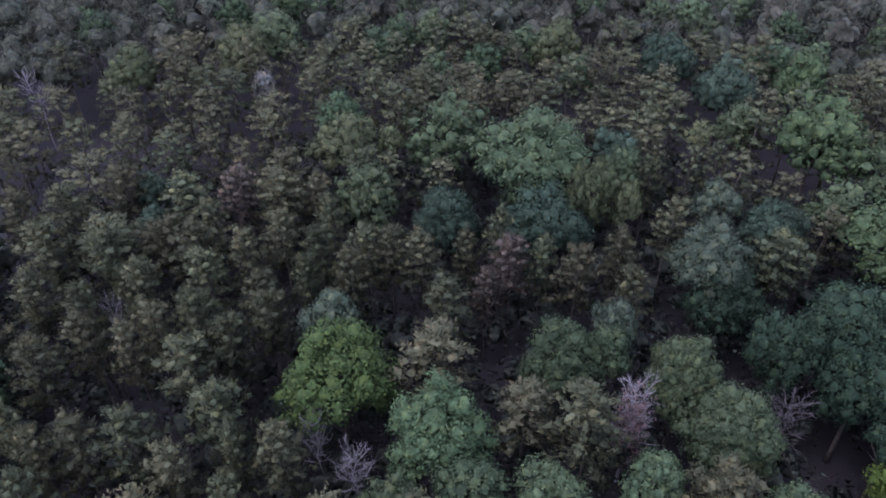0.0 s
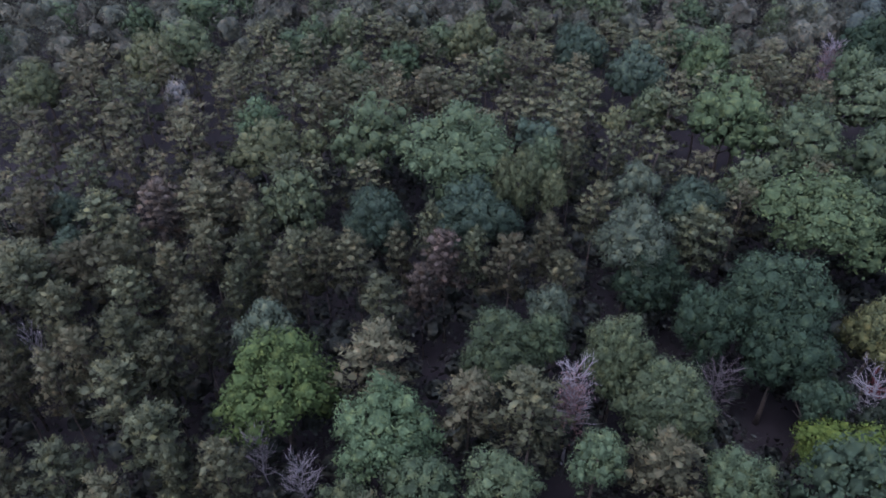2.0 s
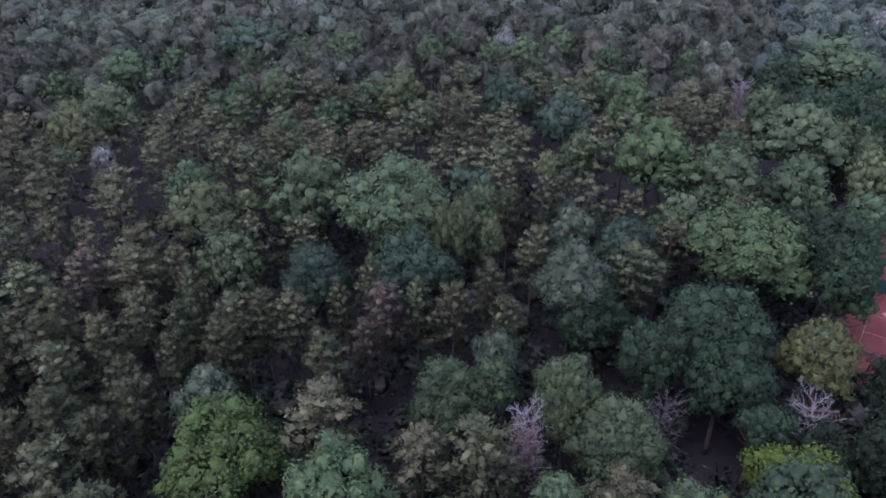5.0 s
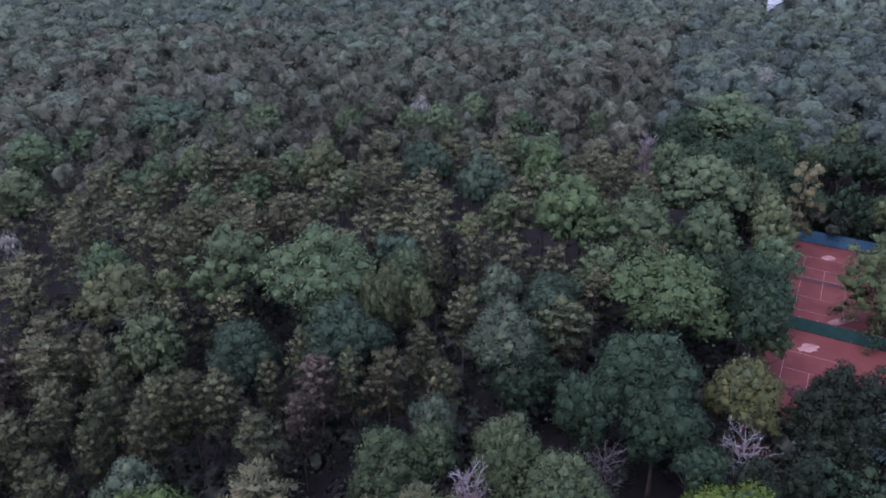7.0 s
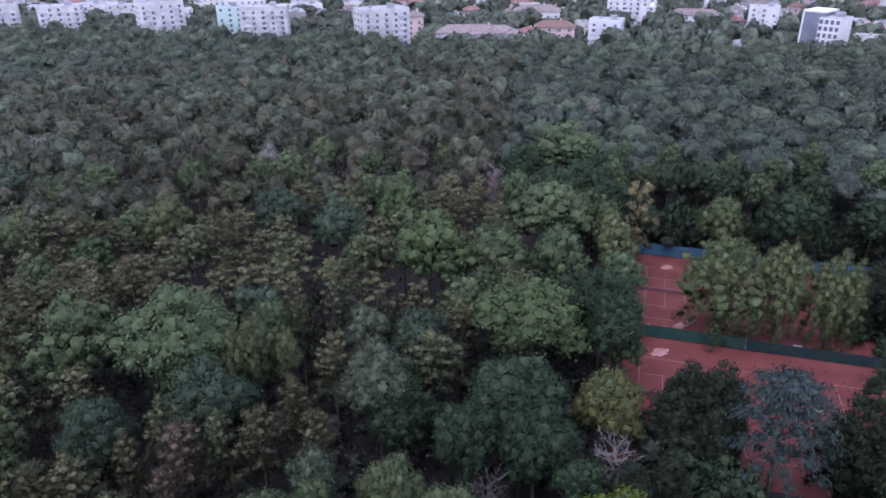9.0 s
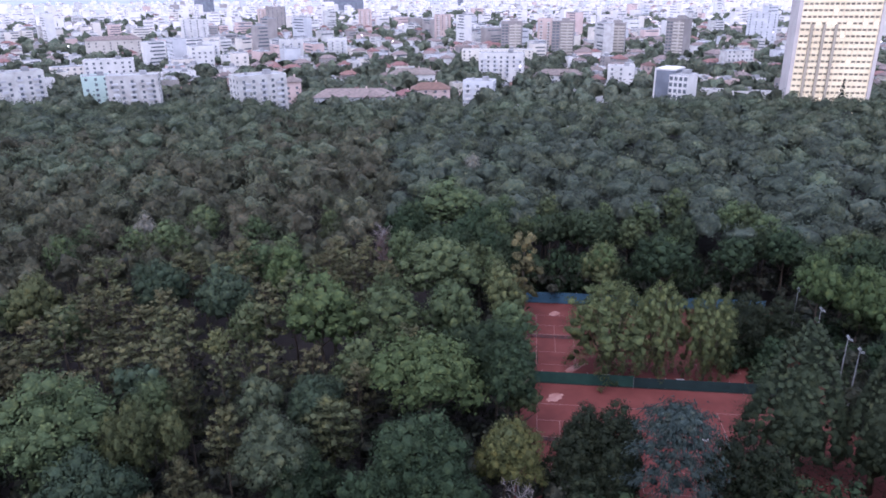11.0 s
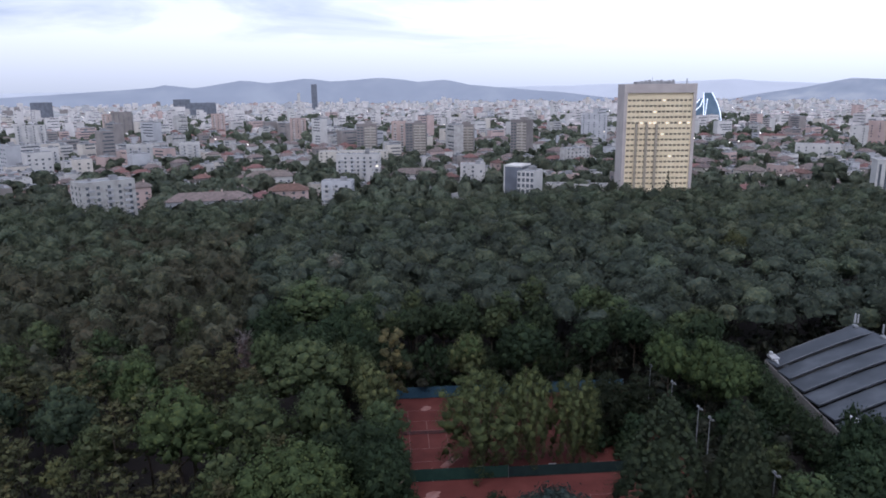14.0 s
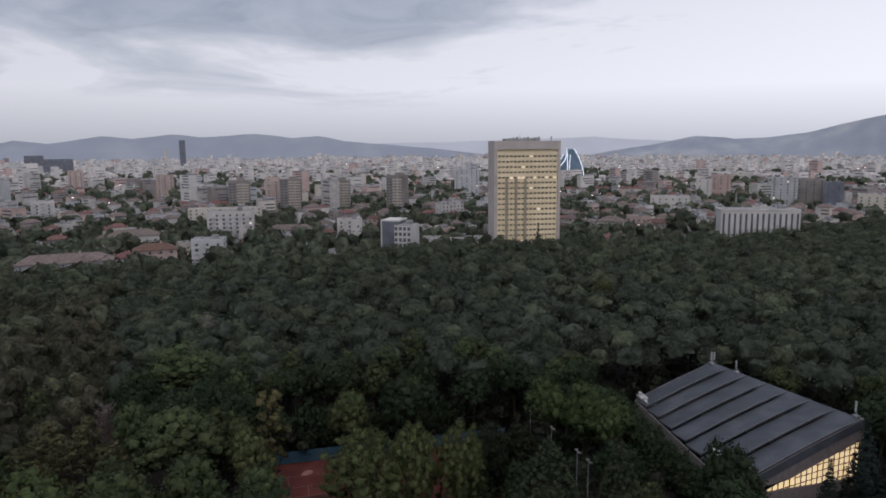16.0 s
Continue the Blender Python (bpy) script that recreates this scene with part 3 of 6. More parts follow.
def branches(r, height, spread, r0):
    """A bare tree: a tapering stem, limbs and twigs."""
    g = Geo()
    stem = [(r.normal() * 0.1 * i, r.normal() * 0.1 * i, height * 0.84 * i / 6) for i in range(7)]
    g.tube(stem, [r0 * (1 - 0.85 * i / 6) for i in range(7)], 6)
    for i in range(36):
        f = 0.42 + 0.56 * (i + 0.5) / 36
        a = i * 2.39996 + r.uniform(-0.3, 0.3)
        p = Vector(stem[int(f * 6)]).lerp(Vector(stem[min(6, int(f * 6) + 1)]), f * 6 % 1)
        l = spread * (1.05 - 0.35 * (f - 0.42) / 0.58) * r.uniform(0.6, 1.1)
        d = Vector((math.cos(a), math.sin(a), r.uniform(0.25, 1.15)))
        mid, tip = p + d * l * 0.5 + Vector((0, 0, r.uniform(-0.2, 0.2))), p + d * l + Vector((0, 0, r.uniform(-0.1, 0.5)))
        g.tube([p, mid, tip], [r0 * 0.22, r0 * 0.13, 0.02], 4)
        for j in range(8):
            q = p.lerp(tip, 0.25 + 0.09 * j)
            e = Vector((r.normal(), r.normal(), r.uniform(0, 1.0))).normalized()
            g.tube([q, q + (e + d * 0.5) * l * 0.32], [0.032, 0.012], 3)
    return g


for j in range(3):
    r = rng_of(330 + j)
    tree_kind("dead", "dead_tree", "bare grey dead tree with fine twigs", "dead tree", None, branches(r, 14, 3.0, 0.19).mesh("trunk", DEADWOOD, smooth=True), 6, 14)


DEADWOOD_DIM = material("dead_wood_brown", [(0.055, 0.045, 0.042), (0.10, 0.085, 0.08)], 2, 0.9, 0.4)
r = rng_of(335)
tree_kind("dead_dim", "dead_tree", "bare brown dead tree with fine drooping twigs", "dead tree", None, branches(r, 14, 3.0, 0.19).mesh("trunk", DEADWOOD_DIM, smooth=True), 6, 14)


def make_withered(key, tint, label, k, count, spread):
    r = rng_of(k)
    pos = np.concatenate([np.array([[math.cos(i * 2.4) * spread * f, math.sin(i * 2.4) * spread * f, 4 + 7.5 * (i + 0.5) / 30]]) + r.normal(size=(count // 30, 3)) * 0.55 for i in range(30) for f in (0.5,)])
    v, q = leaves(r, pos, r.normal(size=pos.shape), 0.36, 0.5, 1.0)
    tree_kind(key, "dead_tree", label, "dead tree", array_mesh("crown", v, q, [], None, LEAF[tint]), branches(r, 15, 3.0, 0.24).mesh("trunk", DEADWOOD, smooth=True), 6, 15)


make_withered("deadpink", "rust", "dying pine with bare grey twigs and rust-brown needles", 340, 1300, 2.2)


def make_tan():
    r = rng_of(350)
    lobes = [(r.normal() * 1.1, r.normal() * 1.1, z, r.uniform(0.45, 0.8)) for z in np.linspace(2, 14, 46)]
    arr = shifted(cluster(r, lobes, 1500, 0.45, 1.0, False), 6)
    tree_kind("tan", "broadleaf_tree", "narrow tree with withered tan leaves", "tree", array_mesh("crown", *arr, LEAF["tan"]), trunk_mesh(r, 0, 17, 0.3, 3), 6, 21)


make_tan()


def pine_crown(r, width, length, arms, steps, per, size):
    """Boughs set round the stem, each a row of flat needle pads that turn up at the tip; its foot is at z = 0."""
    lobes, pos, nor, along = [], [], [], []
    lean = r.normal(size=2) * 0.35
    for i in range(arms):
        f = (i + 0.35) / arms
        a = i * 2.39996 + 0.3 * r.normal()
        z = length * (1 - f) ** 1.05
        reach = width * 0.5 * (0.16 + 0.84 * math.sin(math.pi * min(0.56, 0.04 + 0.62 * f))) * r.uniform(0.72, 1.18)
        rise = 0.75 - 0.85 * f
        for k in range(steps):
            s = (k + 1.0) / steps
            q = reach * s
            p = np.array([math.cos(a) * q + lean[0] * (1 - f), math.sin(a) * q + lean[1] * (1 - f), z + rise * q * 0.55 + 0.10 * q * s])
            rad = width * (0.085 + 0.045 * r.random()) * (1.15 - 0.25 * s)
            lobes.append((*p, rad))
            for _ in range(per):
                d = r.normal(size=3)
                d /= np.linalg.norm(d)
                d[2] = abs(d[2]) * 0.75 - 0.12
                pos.append(p + d * rad * r.uniform(0.65, 1.35))
                nor.append((d[0] * 0.8, d[1] * 0.8, 0.75))
                along.append((math.cos(a) * 0.55 + d[0] * 0.6, math.sin(a) * 0.55 + d[1] * 0.6, 0.45))
    arr = cluster(r, lobes, 4, size, 0.5, False, 0.35, inner=0.52, calm=0)
    v, q = leaves(r, np.array(pos), np.array(nor), size, 0.30, 0.35, np.array(along))
    v = np.concatenate([arr[0], v])
    return v, np.concatenate([arr[1], q + len(arr[0])]), arr[2], rounded(v, np.concatenate([arr[3], np.repeat(unit(np.array(nor) + 0.35 * r.normal(size=(len(nor), 3))), 4, axis=0)]), 0.45)


w, h, cr = 9.2, 20.0, 9.5
for j in range(6):
    r = rng_of(400 + j)
    arr = shifted(fitted(pine_crown(r, w, cr, 32 + j, 3, 29, 0.54), w, cr), h - cr)
    tint = "pine_brown" if j == 5 else "pine"
    tree_kind("pinebrown" if j == 5 else "pine", "pine_tree", "brownish dying pine tree in the wood" if j == 5 else "olive-green pine tree with needle tufts in pads", "pine tree", array_mesh("crown", *arr, LEAF[tint]), trunk_mesh(r, 0, h - 2, 0.24, 4, spread=1.8), w, h)
for j in range(4):
    r = rng_of(410 + j)
    arr = shifted(fitted(pine_crown(r, w, cr, 24, 2, 17, 0.72), w, cr), h - cr)
    tree_kind("far_pine", "pine_tree", "olive-green pine tree with needle tufts in pads", "pine tree", array_mesh("crown", *arr, LEAF["pine"]), trunk_mesh(r, 0, h - 2, 0.24, 2, spread=1.8), w, h)
for j in range(3):
    make_broad("wood", "mid", "green broadleaf tree standing in the wood", 420 + j, 60, 1400, 0.5, 10, 20, 8.2)
for j in range(3):
    make_broad("oak", "dark", "dark green oak standing in dense wood", 430 + j, 60, 1400, 0.5, 10, 20, 8.2)

# ---------- the trees that stand out ----------
PLANTED = []


def stand(key, x, y, height, width, clear=0.42):
    if key.startswith("broad") and width < 9.0:
        key = "slim_" + key
    if key.startswith(("broad", "slim", "pine")) and key != "pinebrown" and math.hypot(x, y) > 105:
        key = "far_" + key
    if key.startswith("dead"):
        clear = 0.75
    k = len(PLANTED)
    PLANTED.append((x, y, width * clear))
    ob = plant(key, x, y, width, height, 47 * k % 360, k)
    if "pine" in key:
        ob["group"] = "pines of the wood"
    return ob


stand("broad_bright", -11.8, 55.5, 20.7, 16.0)
stand("broad_grey", -13.5, 62.4, 20.7, 7.5)
stand("broad_mint", -0.5, 48.0, 20.7, 12.7)
stand("broad_light", 14.6, 99.6, 24.8, 20.4)
stand("broad_light", 1.5, 107.8, 24.8, 15.8)
stand("broad_olive", -16.7, 106.7, 22.1, 14.4)
stand("broad_olive", -9.1, 107.9, 19.3, 6.3)
stand("broad_teal", 0.5, 88.4, 17.9, 11.2)
stand("broad_teal", 15.2, 86.3, 19.3, 14.3)
stand("broad_grey", 36.6, 75.7, 20.7, 12.3)
stand("broad_dark", 37.9, 71.4, 16.6, 11.4)
stand("broad_dark", 40.4, 59.7, 19.3, 9.1)
stand("broad_light", 27.8, 55.3, 19.3, 9.0)
stand("broad_mid", 30.1, 47.6, 19.3, 11.3)
stand("broad_mid", 14.3, 58.2, 19.3, 10.9)
stand("broad_grey", 20.5, 61.2, 20.7, 5.7)
stand("broad_fresh", 61.6, 102.4, 26.2, 17.9)
stand("broad_teal", 55.0, 128.2, 22.1, 13.7)
stand("broad_fresh", 71.7, 131.6, 22.1, 11.8)
stand("broad_teal", 46.6, 140.8, 22.1, 11.8)
stand("broad_olive", 25.0, 151.1, 22.1, 11.2)
stand("broad_olive", -63.5, 135.8, 22.1, 13.2)
stand("broad_olive", -43.2, 147.4, 22.1, 12.2)
stand("broad_mid", -37.6, 156.6, 22.1, 14.7)
stand("broad_mid", 2.8, 40.7, 17.9, 8.3)
stand("broad_light", 10.7, 40.1, 17.9, 8.2)
stand("broad_mid", 20.9, 41.4, 17.9, 6.7)
stand("broad_mid", -5.1, 38.9, 17.9, 6.5)
stand("broad_dark", 51.5, 62.9, 20.7, 14.7)
stand("broad_dark", 48.0, 54.0, 19.3, 11.6)
stand("broad_lime", 49.9, 41.0, 13.4, 13.0)
stand("broad_mid", 35.1, 37.7, 16.6, 9.2)
stand("broad_olive", 62.3, 56.3, 17.9, 7.8)
stand("broad_fresh", 63.3, 73.7, 23.5, 19.3)
stand("broad_dark", 74.1, 69.5, 24.8, 12.7)
stand("broad_mid", 130.6, 142.5, 23.5, 24.3)
stand("broad_mid", 95.9, 107.4, 23.5, 20.3)
stand("broad_mid", 72.7, 95.1, 23.5, 15.3)
stand("broad_mid", 82.6, 88.9, 23.5, 13.0)
stand("broad_olive", 95.9, 88.4, 23.5, 9.8)
stand("tan", 110.3, 96.0, 24.8, 7.0)
stand("broad_yellow", 62.7, 55.3, 17.9, 10.5)
stand("broad_dark", 71.1, 63.8, 23.5, 8.6)
stand("elm", 109.2, 71.6, 21.6, 17.1)
stand("elm", 121.4, 57.2, 20.8, 10.6)
stand("elm", 116.1, 64.6, 21.6, 11.5)
stand("low", 142.6, 61.5, 9.0, 9.7)
stand("low", 143.3, 56.4, 9.0, 10.8)
stand("low", 134.3, 54.9, 7.0, 10.9)
stand("low", 128.9, 56.8, 6.0, 8.4)
stand("low", 133.5, 49.6, 8.0, 9.4)
stand("low", 128.9, 48.1, 5.0, 8.0)
stand("low", 161.0, 28.1, 9.0, 7.3)
stand("low", 170.1, 31.4, 9.0, 7.1)
stand("low", 158.5, 25.3, 8.0, 8.4)
stand("broad_fresh", 146.1, 46.5, 23.5, 11.4)
stand("broad_fresh", 147.1, 38.8, 23.5, 10.5)
stand("broad_fresh", 145.4, 32.8, 22.1, 11.3)
stand("broad_dark", 129.9, 27.7, 19.3, 10.2)
stand("broad_mid", 150.4, 37.4, 16.6, 12.7)
stand("broad_dark", 135.4, 27.2, 15.2, 10.7)
stand("broad_mid", 125.5, 20.9, 13.8, 9.4)
stand("broad_dark", 80.4, 71.2, 22.1, 9.1)
stand("broad_mid", 73.2, 63.4, 17.9, 7.1)
stand("cypress", 105.6, 33.5, 26.0, 18.8)
stand("cypress", 108.9, 22.5, 26.0, 13.6)
stand("cedar", 77.1, 38.7, 22.1, 14.2)
stand("yew_full", 76.5, 53.3, 14.6, 10.5)
stand("yew_full", 82.2, 51.6, 14.8, 10.0)
stand("yew_full", 71.4, 52.3, 13.8, 9.1)
stand("yew_full", 73.8, 45.4, 13.8, 7.9)
stand("yew_full", 87.0, 34.2, 16.6, 10.1)
# added tree, standing in for the dark shadow between cedar and cypress
stand("yew_full", 90.5, 31.0, 13.0, 9.5)
stand("yew_full", 68.0, 47.5, 10.5, 8.0)
stand("yew_full", 131.8, 55.6, 15.0, 9.0)
stand("yew_full", 137.5, 56.5, 14.5, 10.0)
stand("yew_full", 141.5, 50.5, 13.5, 10.0)
stand("yew_full", 77.4, 54.2, 13.8, 8.6)
stand("yew_full", 78.1, 49.7, 14.4, 10.0)
stand("broad_teal", 47.0, 82.7, 19.3, 8.4)
stand("broad_mid", 27.8, 56.9, 17.9, 9.5)
stand("broad_light", 31.8, 48.9, 17.9, 10.1)
stand("broad_olive", 128.9, 88.3, 19.3, 10.0)
stand("broad_dark", 140.0, 79.0, 20.7, 14.7)
stand("broad_olive", 276.6, 66.5, 22.1, 12.3)
stand("deadpink", 21.1, 51.0, 20.7, 5.6)
stand("dead", -14.1, 48.9, 17.9, 3.7)
stand("dead", -9.5, 45.3, 16.6, 4.5)
stand("dead", -41.6, 65.7, 19.3, 2.9)
stand("dead_dim", 40.3, 53.4, 14.2, 6.4)
stand("dead", 58.1, 49.1, 13.8, 6.8)
stand("deadpink", 101.7, 135.9, 20.7, 6.2)
stand("dead", -82.1, 131.9, 20.7, 5.7)
stand("yew_full", 55.1, 44.7, 13.8, 8.4)
stand("yew_full", 61.6, 43.3, 13.8, 7.9)
stand("broad_dark", 49.1, 47.6, 15.2, 6.9)
stand("fir", 148.7, -9.5, 14.0, 6.6)
stand("broad_fresh", 129.0, 88.3, 19.3, 8.0)
stand("broad_fresh", 142.7, 80.5, 19.3, 9.6)
stand("fir", 157.9, -16.0, 20.0, 10.3)
stand("pine", -69.5, 105.5, 20.7, 10.5)
stand("pine", -53.8, 104.3, 20.7, 9.5)
stand("pine", -45.1, 101.9, 20.7, 9.8)
stand("pine", -38.1, 101.8, 20.7, 7.0)
stand("pine", -32.6, 100.3, 20.7, 6.9)
stand("pine", -25.4, 96.4, 20.7, 9.4)
stand("pine", -55.2, 94.6, 20.7, 11.5)
stand("pine", -68.6, 96.7, 20.7, 6.3)
stand("pine", -48.6, 91.6, 20.7, 7.8)
stand("pine", -55.0, 84.8, 20.7, 9.0)
stand("pine", -37.8, 89.5, 20.7, 9.4)
stand("pine", -33.0, 82.5, 20.7, 6.1)
stand("pine", -54.5, 76.4, 20.7, 8.1)
stand("pine", -45.0, 75.6, 20.7, 9.5)
stand("pine", -33.9, 76.9, 20.7, 8.5)
stand("pine", -26.5, 74.9, 20.7, 6.5)
stand("pine", -22.3, 79.3, 20.7, 7.1)
stand("pine", -38.9, 68.9, 20.7, 6.5)
stand("pine", -51.0, 66.3, 20.7, 6.7)
stand("pine", -30.4, 70.8, 20.7, 7.3)
stand("pine", -22.9, 66.9, 20.7, 6.4)
stand("pine", -44.2, 64.3, 20.7, 5.9)
stand("pine", -29.3, 62.8, 20.7, 7.5)
stand("pine", -34.1, 60.8, 20.7, 5.7)
stand("pine", -45.5, 54.4, 20.7, 7.2)
stand("pine", -41.6, 58.8, 20.7, 5.6)
stand("pine", -36.1, 57.7, 20.7, 5.2)
stand("pine", -28.6, 54.6, 20.7, 8.5)
stand("pine", -24.9, 58.7, 20.7, 6.2)
stand("pine", -44.2, 45.9, 20.7, 4.6)
stand("pine", -36.7, 43.8, 20.7, 6.2)
stand("pine", -31.7, 44.7, 20.7, 7.7)
stand("pine", -23.9, 48.7, 20.7, 7.4)
stand("pine", -20.6, 43.3, 20.7, 4.7)
stand("pine", -15.8, 43.1, 20.7, 6.4)
stand("pine", -20.2, 38.1, 20.7, 4.7)
stand("pine", -16.8, 76.1, 20.7, 6.9)
stand("pine", -15.8, 83.2, 20.7, 5.3)
stand("pine", -10.3, 76.4, 20.7, 5.8)
stand("pine", -7.0, 75.5, 20.7, 6.1)
stand("pine", -2.6, 74.8, 20.7, 6.8)
stand("pine", -11.9, 71.1, 20.7, 6.6)
stand("pine", -17.7, 69.7, 20.7, 4.7)
stand("pine", -21.1, 63.2, 20.7, 5.8)
stand("pine", 8.0, 80.4, 20.7, 5.2)
stand("pine", 0.1, 64.8, 20.7, 7.3)
stand("pine", 17.7, 71.2, 20.7, 8.1)
stand("pine", 13.3, 74.0, 20.7, 4.9)
stand("pine", 24.0, 75.0, 20.7, 6.1)
stand("pine", 24.0, 67.1, 20.7, 6.0)
stand("pine", 33.0, 83.2, 20.7, 6.5)
stand("pine", 39.9, 97.9, 20.7, 5.9)
stand("pine", 43.9, 98.9, 20.7, 6.4)
stand("pine", 32.3, 94.3, 20.7, 5.7)
stand("pine", 35.1, 104.4, 20.7, 7.1)
stand("pine", 3.5, 75.4, 20.7, 4.6)
stand("pine", -18.2, 89.3, 20.7, 6.8)
stand("pine", -61.9, 84.6, 20.7, 6.6)
stand("pine", -71.1, 118.9, 20.7, 9.4)
stand("pine", -51.0, 121.3, 20.7, 9.5)
stand("pine", -24.8, 129.4, 20.7, 8.8)
stand("pine", -13.5, 126.7, 20.7, 8.7)
stand("pine", -40.2, 112.0, 20.7, 8.5)
stand("pine", -29.8, 109.8, 20.7, 8.3)
stand("pine", -38.8, 37.6, 20.7, 5.7)
stand("pine", -26.5, 41.6, 20.7, 5.5)
stand("pine", -40.3, 43.0, 20.7, 5.0)
stand("pinebrown", -30.5, 91.0, 20.7, 8.2)
stand("pinebrown", 9.1, 73.8, 20.7, 6.8)
stand("pinebrown", 5.7, 70.9, 17.9, 4.5)
stand("broad_teal", -45.7, 94.0, 17.9, 5.8)
stand("broad_teal", -43.3, 86.8, 16.6, 5.9)
stand("broad_grey", 40.3, 86.3, 20.7, 7.1)
stand("broad_teal", 48.5, 84.0, 19.3, 9.1)
stand("broad_teal", 29.4, 106.0, 19.3, 8.2)
stand("broad_mid", 28.7, 96.6, 20.7, 7.2)
stand("broad_olive", 22.9, 90.9, 22.1, 9.0)
stand("broad_olive", 27.8, 88.4, 19.3, 4.7)
stand("broad_mid", -37.3, 179.8, 22.1, 15.9)
stand("broad_teal", -8.2, 199.7, 22.1, 22.9)
stand("broad_mid", 72.5, 177.5, 20.7, 11.8)
stand("broad_olive", 45.5, 111.5, 17.9, 6.5)
stand("broad_teal", 48.3, 147.6, 20.7, 9.9)
stand("broad_mid", 19.3, 57.7, 19.3, 5.9)
stand("broad_pale", 58.5, 181.3, 20.7, 9.2)
stand("broad_pale", 6.1, 225.4, 20.7, 7.8)
stand("broad_pale", -35.6, 130.5, 19.3, 5.6)
stand("fir", 397.3, 134.8, 28.0, 8.8)
stand("broad_pale", 167.9, 170.5, 20.7, 7.9)
stand("pine", 46.7, 95.6, 20.7, 9.8)
stand("broad_mid", 98.0, 121.8, 22.1, 11.2)
stand("pine", 60.2, 129.7, 20.7, 9.2)

# dark shrubs at the foot of the conifers and the evergreens
for x, y, h in ((66, 43, 11.0), (70, 40, 10.0), (92, 29, 9.0), (95, 22, 10.0), (84, 24, 9.0), (88, 17, 10.0), (101, 15, 10.0)):
    stand("low", x, y, h, 10.5, 0.3)

# undergrowth behind the far fence and along the masts
for i in range(11):
    stand("low", *court_xy(-8 + 5.6 * i + (i * 37 % 5) * 0.4, 42.5 + (i * 23 % 7) * 0.5), 9.5 + (i * 31 % 9) * 0.5, 7.5 + (i * 17 % 5) * 0.5, 0.2)
for i in range(7):
    stand("low", *court_xy(60 + (i * 29 % 7) * 0.4, -4 + 6.0 * i), 5.5 + (i * 31 % 9) * 0.3, 7.0, 0.2)

# low trees against the hall's low wall
for i in range(9):
    stand("low", 186 - 0.84 * 6.0 * i - 0.543 * 5.0, 35 - 0.543 * 6.0 * i + 0.84 * 5.0, 8.4 + (i * 31 % 9) * 0.12, 8.0, 0.2)

# ---------- the wood between them ----------
def kind_at(x, y, u):
    az, d = bearing(x, y), math.hypot(x, y)
    # pines lie to the north-west of a line of old broadleaf trees
    side = (x - 60) * 0.815 - (y - 60) * 0.58
    wob = 18 * noise.noise((x / 45, y / 45, 0.3))
    cu, cv = court_uv(x, y)
    if -6 < cu < 70 and -80 < cv < -34:
        return "oak"
    if d > 330:
        return "mixed" if u < 0.75 else "oak"
    if side + wob < -4:
        if u < 0.13 + 0.25 * max(0, noise.noise((x / 30, y / 30, 5.0))) + (0.35 if d > 260 else 0):
            return "mixed"
        return "pine"
    if d > 290:
        return "mixed" if u < 0.5 else "oak"
    return "oak" if u < 0.72 else "mixed"


def scatter():
    r = rng_of(7)
    spots, step = [], 6.9
    grid = {}
    for x, y, c in PLANTED:
        grid.setdefault((int(x // 12), int(y // 12)), []).append((x, y, c))
    n = int(620 / step)
    for i in range(-70, n):
        for j in range(-12, n):
            x, y = (i + 0.5 * (j % 2)) * step, j * step
            x, y = x + r.uniform(-1, 1) * step * 0.33, y + r.uniform(-1, 1) * step * 0.33
            u, v = r.random(), r.random()
            az, d = bearing(x, y), math.hypot(x, y)
            if d < 28 or az < -62 or az > 100 or (d > 120 and az < -37) or d > edge(az) + 12 * noise.noise((x / 22, y / 22, 2.0)):
                continue
            kind = kind_at(x, y, u)
            if kind != "pine" and v < 0.14:
                continue
            if in_clearing(x, y, 1.5):
                continue
            gx, gy = int(x // 12), int(y // 12)
            own = 2.6 if kind == "pine" else 3.0
            if any((x - a) ** 2 + (y - b) ** 2 < (c + own) ** 2 for p in (-1, 0, 1) for q in (-1, 0, 1) for a, b, c in grid.get((gx + p, gy + q), ())):
                continue
            spots.append((kind, x, y, d, r.uniform(0.8, 1.25), r.uniform(0.84, 1.10), r.uniform(0, 360), int(r.integers(0, 100))))
    return spots


